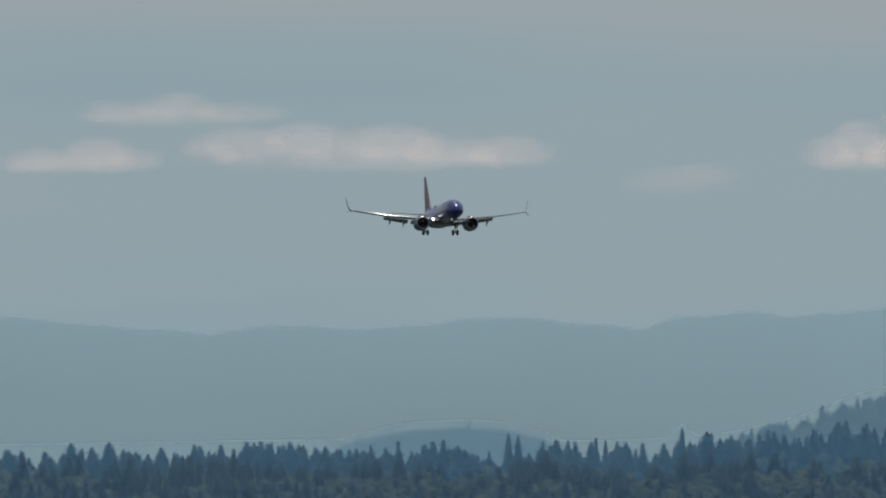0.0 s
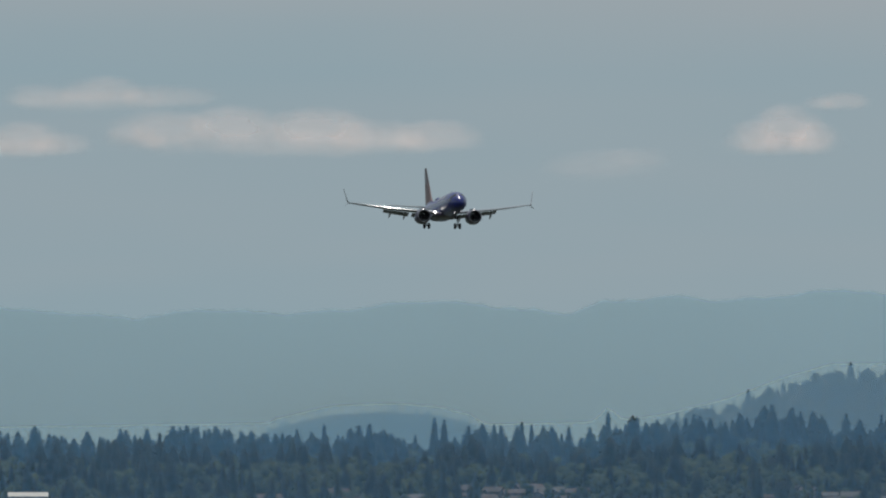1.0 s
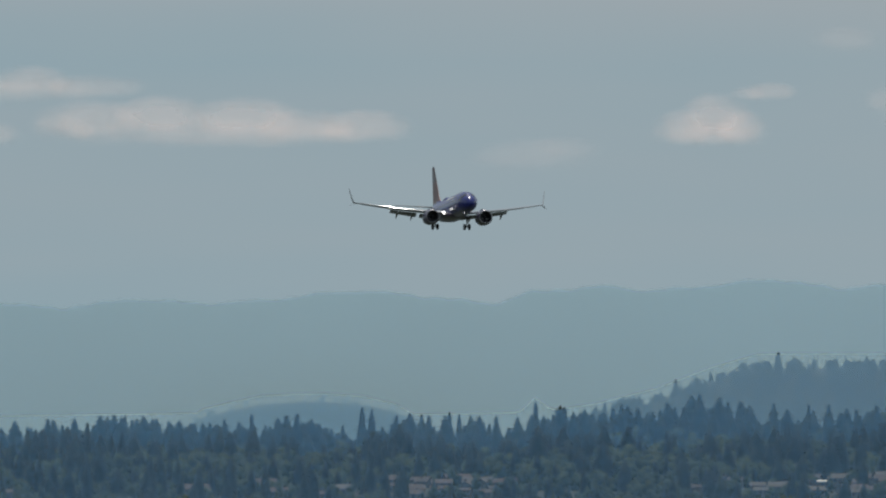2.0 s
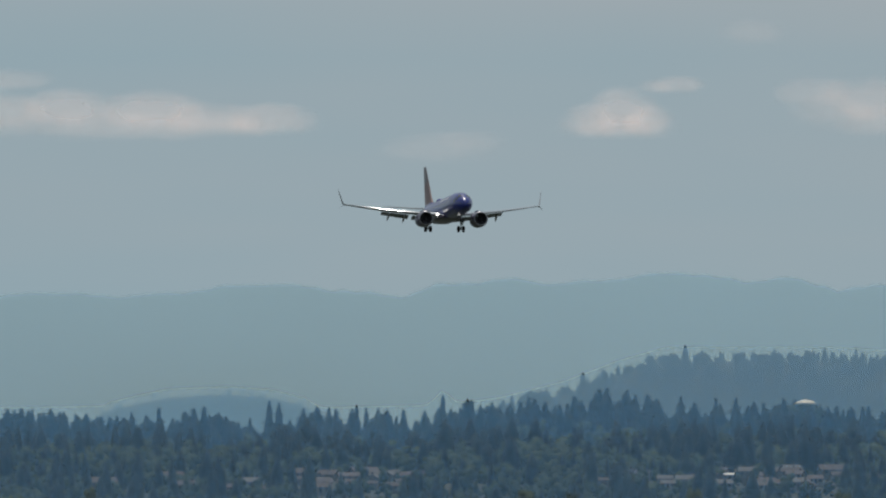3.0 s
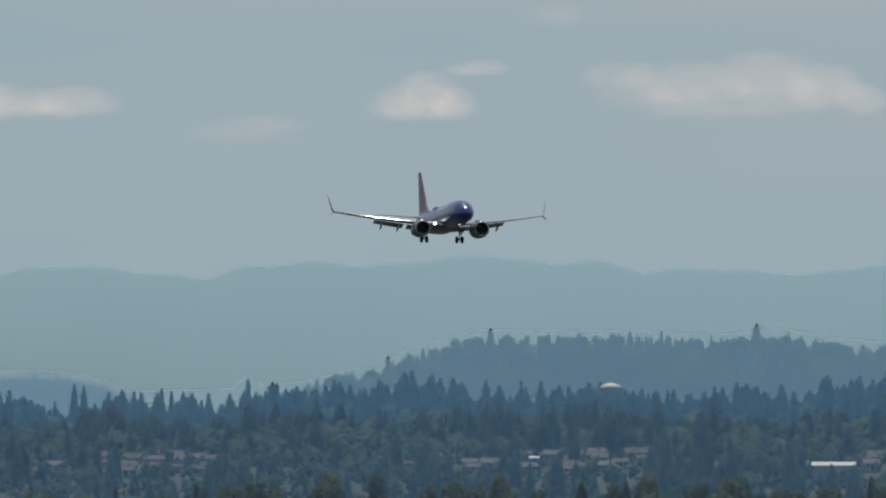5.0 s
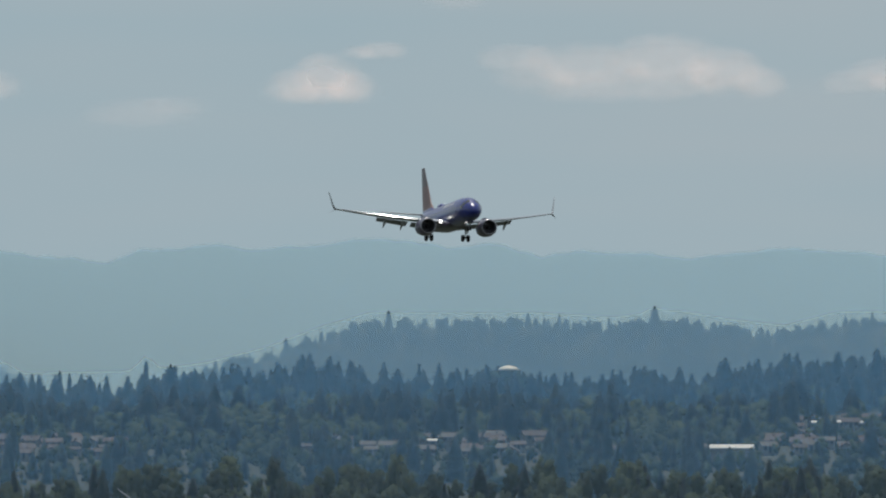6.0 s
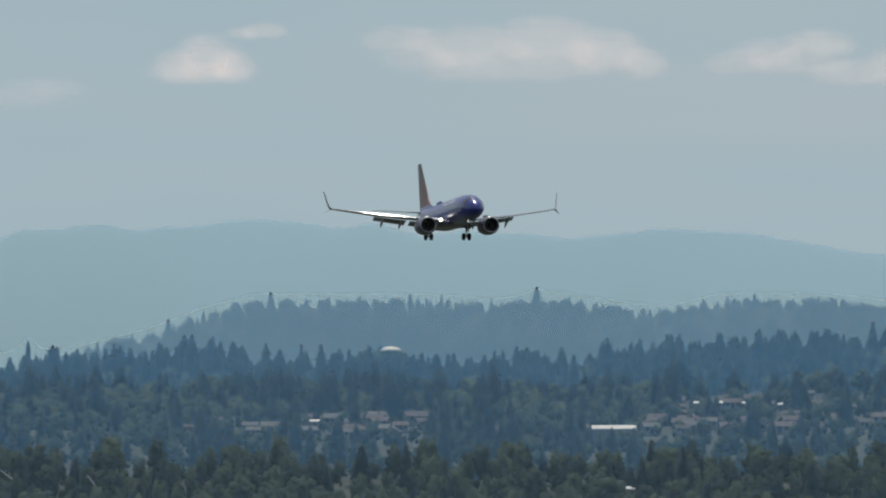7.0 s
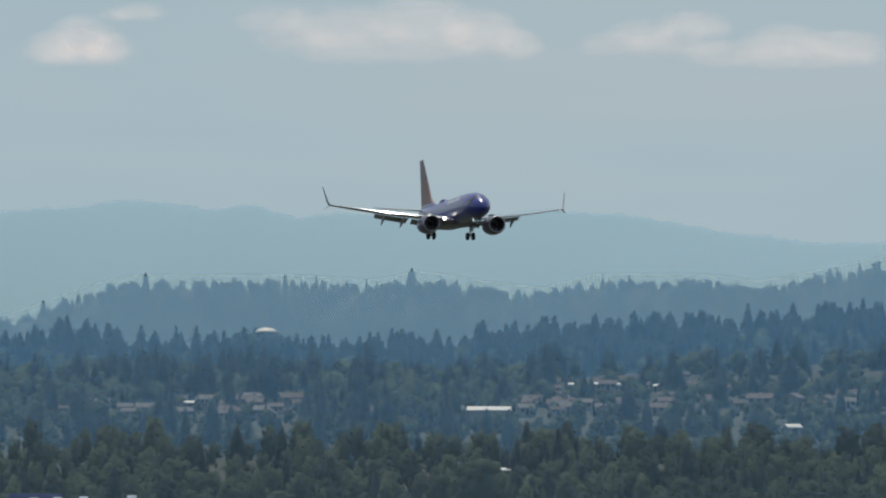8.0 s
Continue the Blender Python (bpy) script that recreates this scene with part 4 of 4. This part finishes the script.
    rod(bm, (18 - 4.1, 0, -2.4), (18 - 5.3, 0, -1.7), 0.05, 0.05)
    gear = part("nose_gear", bm, STEEL, plane, "extended nose gear leg")
    for dy in (-0.2, 0.2):
        bm = bmesh.new()
        loft(bm, [[(18 - 4.15 + r0 * math.cos(math.tau * i / 20), dy + w, -3.0 + r0 * math.sin(math.tau * i / 20)) for i in range(20)] for w, r0 in ((-0.1, 0.18), (-0.1, 0.28), (-0.06, 0.34), (0.06, 0.34), (0.1, 0.28), (0.1, 0.18))])
        part("wheel", bm, RUBBER, gear, "black tyre", True)
    for dy in (-0.45, 0.45):
        bm = bmesh.new()
        box(bm, 18 - 4.9, 18 - 3.4, dy - 0.02, dy + 0.02, -2.25, -1.7)
        part("gear_door", bm, BLUE, gear)
    return plane


aeroplane = build_aeroplane()


# ---- clouds ----
def cloud_mat():
    """White vapour, dense in the middle, thinning to wisps at the rim; level below."""
    m = bpy.data.materials.new("cloud_vapour")
    m.use_nodes = True
    n, l = m.node_tree.nodes, m.node_tree.links
    n.remove(n["Principled BSDF"])

    def calc(op, *values):
        q = n.new("ShaderNodeMath")
        q.operation = op
        for i, v in enumerate(values):
            if isinstance(v, (int, float)):
                q.inputs[i].default_value = v
            else:
                l.new(v, q.inputs[i])
        return q.outputs[0]

    def ramp(v, low, high):
        ss = n.new("ShaderNodeMapRange")
        ss.interpolation_type = "SMOOTHSTEP"
        l.new(v, ss.inputs[0])
        ss.inputs[1].default_value, ss.inputs[2].default_value = low, high
        return ss.outputs[0]
    tc, sep, info, geo, flat = (n.new("ShaderNode" + k) for k in ("TexCoord", "SeparateXYZ", "ObjectInfo", "NewGeometry", "VectorMath"))
    l.new(tc.outputs["Object"], sep.inputs[0])
    flat.operation = "MULTIPLY"
    flat.inputs[1].default_value = (1, 0, 1.5)
    l.new(geo.outputs["Position"], flat.inputs[0])
    big, small = n.new("ShaderNodeTexNoise"), n.new("ShaderNodeTexNoise")
    for node, size, detail in ((big, 0.05, 2.0), (small, 0.16, 2.0)):
        node.inputs["Scale"].default_value, node.inputs["Detail"].default_value = size, detail
        l.new(flat.outputs[0], node.inputs["Vector"])
    x, z = sep.outputs[0], sep.outputs[2]
    ragged = calc("MULTIPLY_ADD", calc("SUBTRACT", big.outputs[0], 0.5), 0.7, calc("MULTIPLY", calc("SUBTRACT", small.outputs[0], 0.5), 0.3))
    reach = calc("SQRT", calc("ADD", calc("MULTIPLY", x, x), calc("MULTIPLY", z, z)))
    body = ramp(calc("ADD", calc("SUBTRACT", 1.0, reach), calc("MULTIPLY", ragged, calc("SUBTRACT", 1.0, calc("POWER", reach, 6.0)))), 0.0, 0.62)
    base = ramp(calc("MULTIPLY_ADD", ragged, 0.5, z), -0.85, -0.2)
    alpha = calc("MULTIPLY", calc("MULTIPLY", body, base), info.outputs["Alpha"])
    clear, air, back, both, mix = (n.new("ShaderNode" + k) for k in ("BsdfTransparent", "BsdfDiffuse", "BsdfTranslucent", "AddShader", "MixShader"))
    air.inputs[0].default_value = (0.84, 0.695, 0.64, 1)
    back.inputs[0].default_value = (0.72, 0.595, 0.545, 1)
    l.new(air.outputs[0], both.inputs[0])
    l.new(back.outputs[0], both.inputs[1])
    l.new(alpha, mix.inputs[0])
    l.new(clear.outputs[0], mix.inputs[1])
    l.new(both.outputs[0], mix.inputs[2])
    l.new(mix.outputs[0], n["Material Output"].inputs[0])
    return m


VAPOUR = cloud_mat()


def puff_mesh():
    bm = bmesh.new()
    bmesh.ops.create_uvsphere(bm, u_segments=40, v_segments=20, radius=1.0, matrix=Matrix.Rotation(radians(90), 4, "X"))
    for q in bm.faces:
        q.smooth = True
    me = bpy.data.meshes.new("puff")
    bm.to_mesh(me)
    bm.free()
    me.materials.append(VAPOUR)
    return me


PUFF = puff_mesh()


def cloud(label, puffs):
    """Heaped puffs of vapour: place across, height, half length, half height, density."""
    bank = tagged(new("cloud"), label, "cloud", "clouds in the sky")
    bank.location = (puffs[0][0], 4978, puffs[0][1])
    for i, (x, z, a, c, cover) in enumerate(puffs):
        puff = new("puff", PUFF)
        puff.parent = bank
        puff.location = (x - puffs[0][0], i % 3 * 2 - 2, z - puffs[0][1])
        puff.scale = (a, 0.8 * c, c)
        puff.color = (1, 1, 1, 0.6 * cover)


cloud("thin pale cloud drifting above a longer one",
      [(-280, 217.5, 23, 8.9, 0.26), (-251, 215.4, 29, 6.8, 0.18), (-308, 215.4, 21, 7.3, 0.17), (-282, 213.3, 50, 6.8, 0.15)])
cloud("rounded white cloud beside the long bank",
      [(-316, 195.6, 22, 9.9, 0.30), (-342, 193.0, 23, 7.8, 0.22), (-298, 193.3, 18, 6.8, 0.20), (-327, 191.5, 44, 6.3, 0.15)])
cloud("long white flat-based cloud bank",
      [(-251, 199.3, 29, 11.5, 0.28), (-218, 200.8, 25, 12.5, 0.34), (-181, 200.3, 29, 12.0, 0.34), (-152, 196.7, 26, 9.4, 0.30), (-125, 196.7, 25, 9.4, 0.28), (-194, 193.5, 86, 8.3, 0.20), (-264, 195.9, 18, 7.8, 0.18)])
cloud("faint wisp of cloud",
      [(-48, 183.6, 31, 8.9, 0.10), (-32, 186.8, 18, 6.3, 0.07)])
cloud("small heaped white cloud with a flat base",
      [(37, 200.0, 19, 13.5, 0.34), (22, 195.8, 16, 9.9, 0.26), (49, 195.8, 14, 9.4, 0.28), (35, 193.2, 33, 7.3, 0.18)])
cloud("small thin cloud above the heaped one",
      [(62, 213.0, 15, 5.2, 0.22), (52, 212.0, 10, 4.2, 0.14)])
cloud("broad white cloud bank with a bright heaped end",
      [(124, 209.2, 21, 8.9, 0.16), (155, 205.5, 36, 13.5, 0.24), (194, 208.2, 31, 15.1, 0.28), (220, 202.9, 23, 13.5, 0.32), (237, 197.7, 16, 9.4, 0.26), (176, 196.2, 60, 9.9, 0.20), (134, 200.9, 23, 8.9, 0.14)])
cloud("faint wisp of high cloud",
      [(96, 237.0, 18, 7.3, 0.10)])
cloud("ragged white cloud with a bright crown",
      [(318, 206.6, 22, 8.9, 0.32), (296, 202.9, 21, 8.9, 0.22), (283, 198.2, 21, 7.8, 0.14), (309, 198.2, 29, 7.3, 0.18)])
cloud("long white cloud beside the ragged one",
      [(361, 198.8, 26, 10.9, 0.30), (390, 196.7, 26, 9.9, 0.26), (335, 193.6, 26, 8.3, 0.18), (371, 192.0, 44, 7.3, 0.18)])


# ---- what moves: the aeroplane on its approach (seconds, place of its origin, bank) ----
FLIGHT = [
    (0.0, -66.07, 2092.8, 92.77, -0.27),
    (0.5, -57.80, 2055.9, 90.94, -0.66),
    (1.0, -49.56, 2019.5, 89.20, -0.45),
    (1.5, -41.31, 1983.6, 87.30, -0.44),
    (3.0, -16.90, 1878.1, 82.34, -0.20),
    (3.5, -8.86, 1843.8, 80.75, 0.19),
    (4.0, -0.70, 1809.9, 78.94, 0.16),
    (4.5, 7.38, 1776.5, 76.94, -0.48),
    (6.0, 31.56, 1678.5, 71.28, -1.02),
    (6.5, 39.78, 1646.7, 69.40, -0.27),
    (7.0, 48.00, 1615.4, 67.48, 0.21),
    (7.5, 56.34, 1584.4, 65.58, -0.35),
    (8.0, 64.73, 1553.9, 63.89, -0.73),
]


def motions():
    walk(aeroplane, [(t, pose(x + 0.2, y, z, 0, 0, -90 + 11.5) @ pose(0, 0, 0, 0, -3.7, 0) @ pose(0, 0, 0, bank, 0, 0)) for t, x, y, z, bank in FLIGHT])


motions()
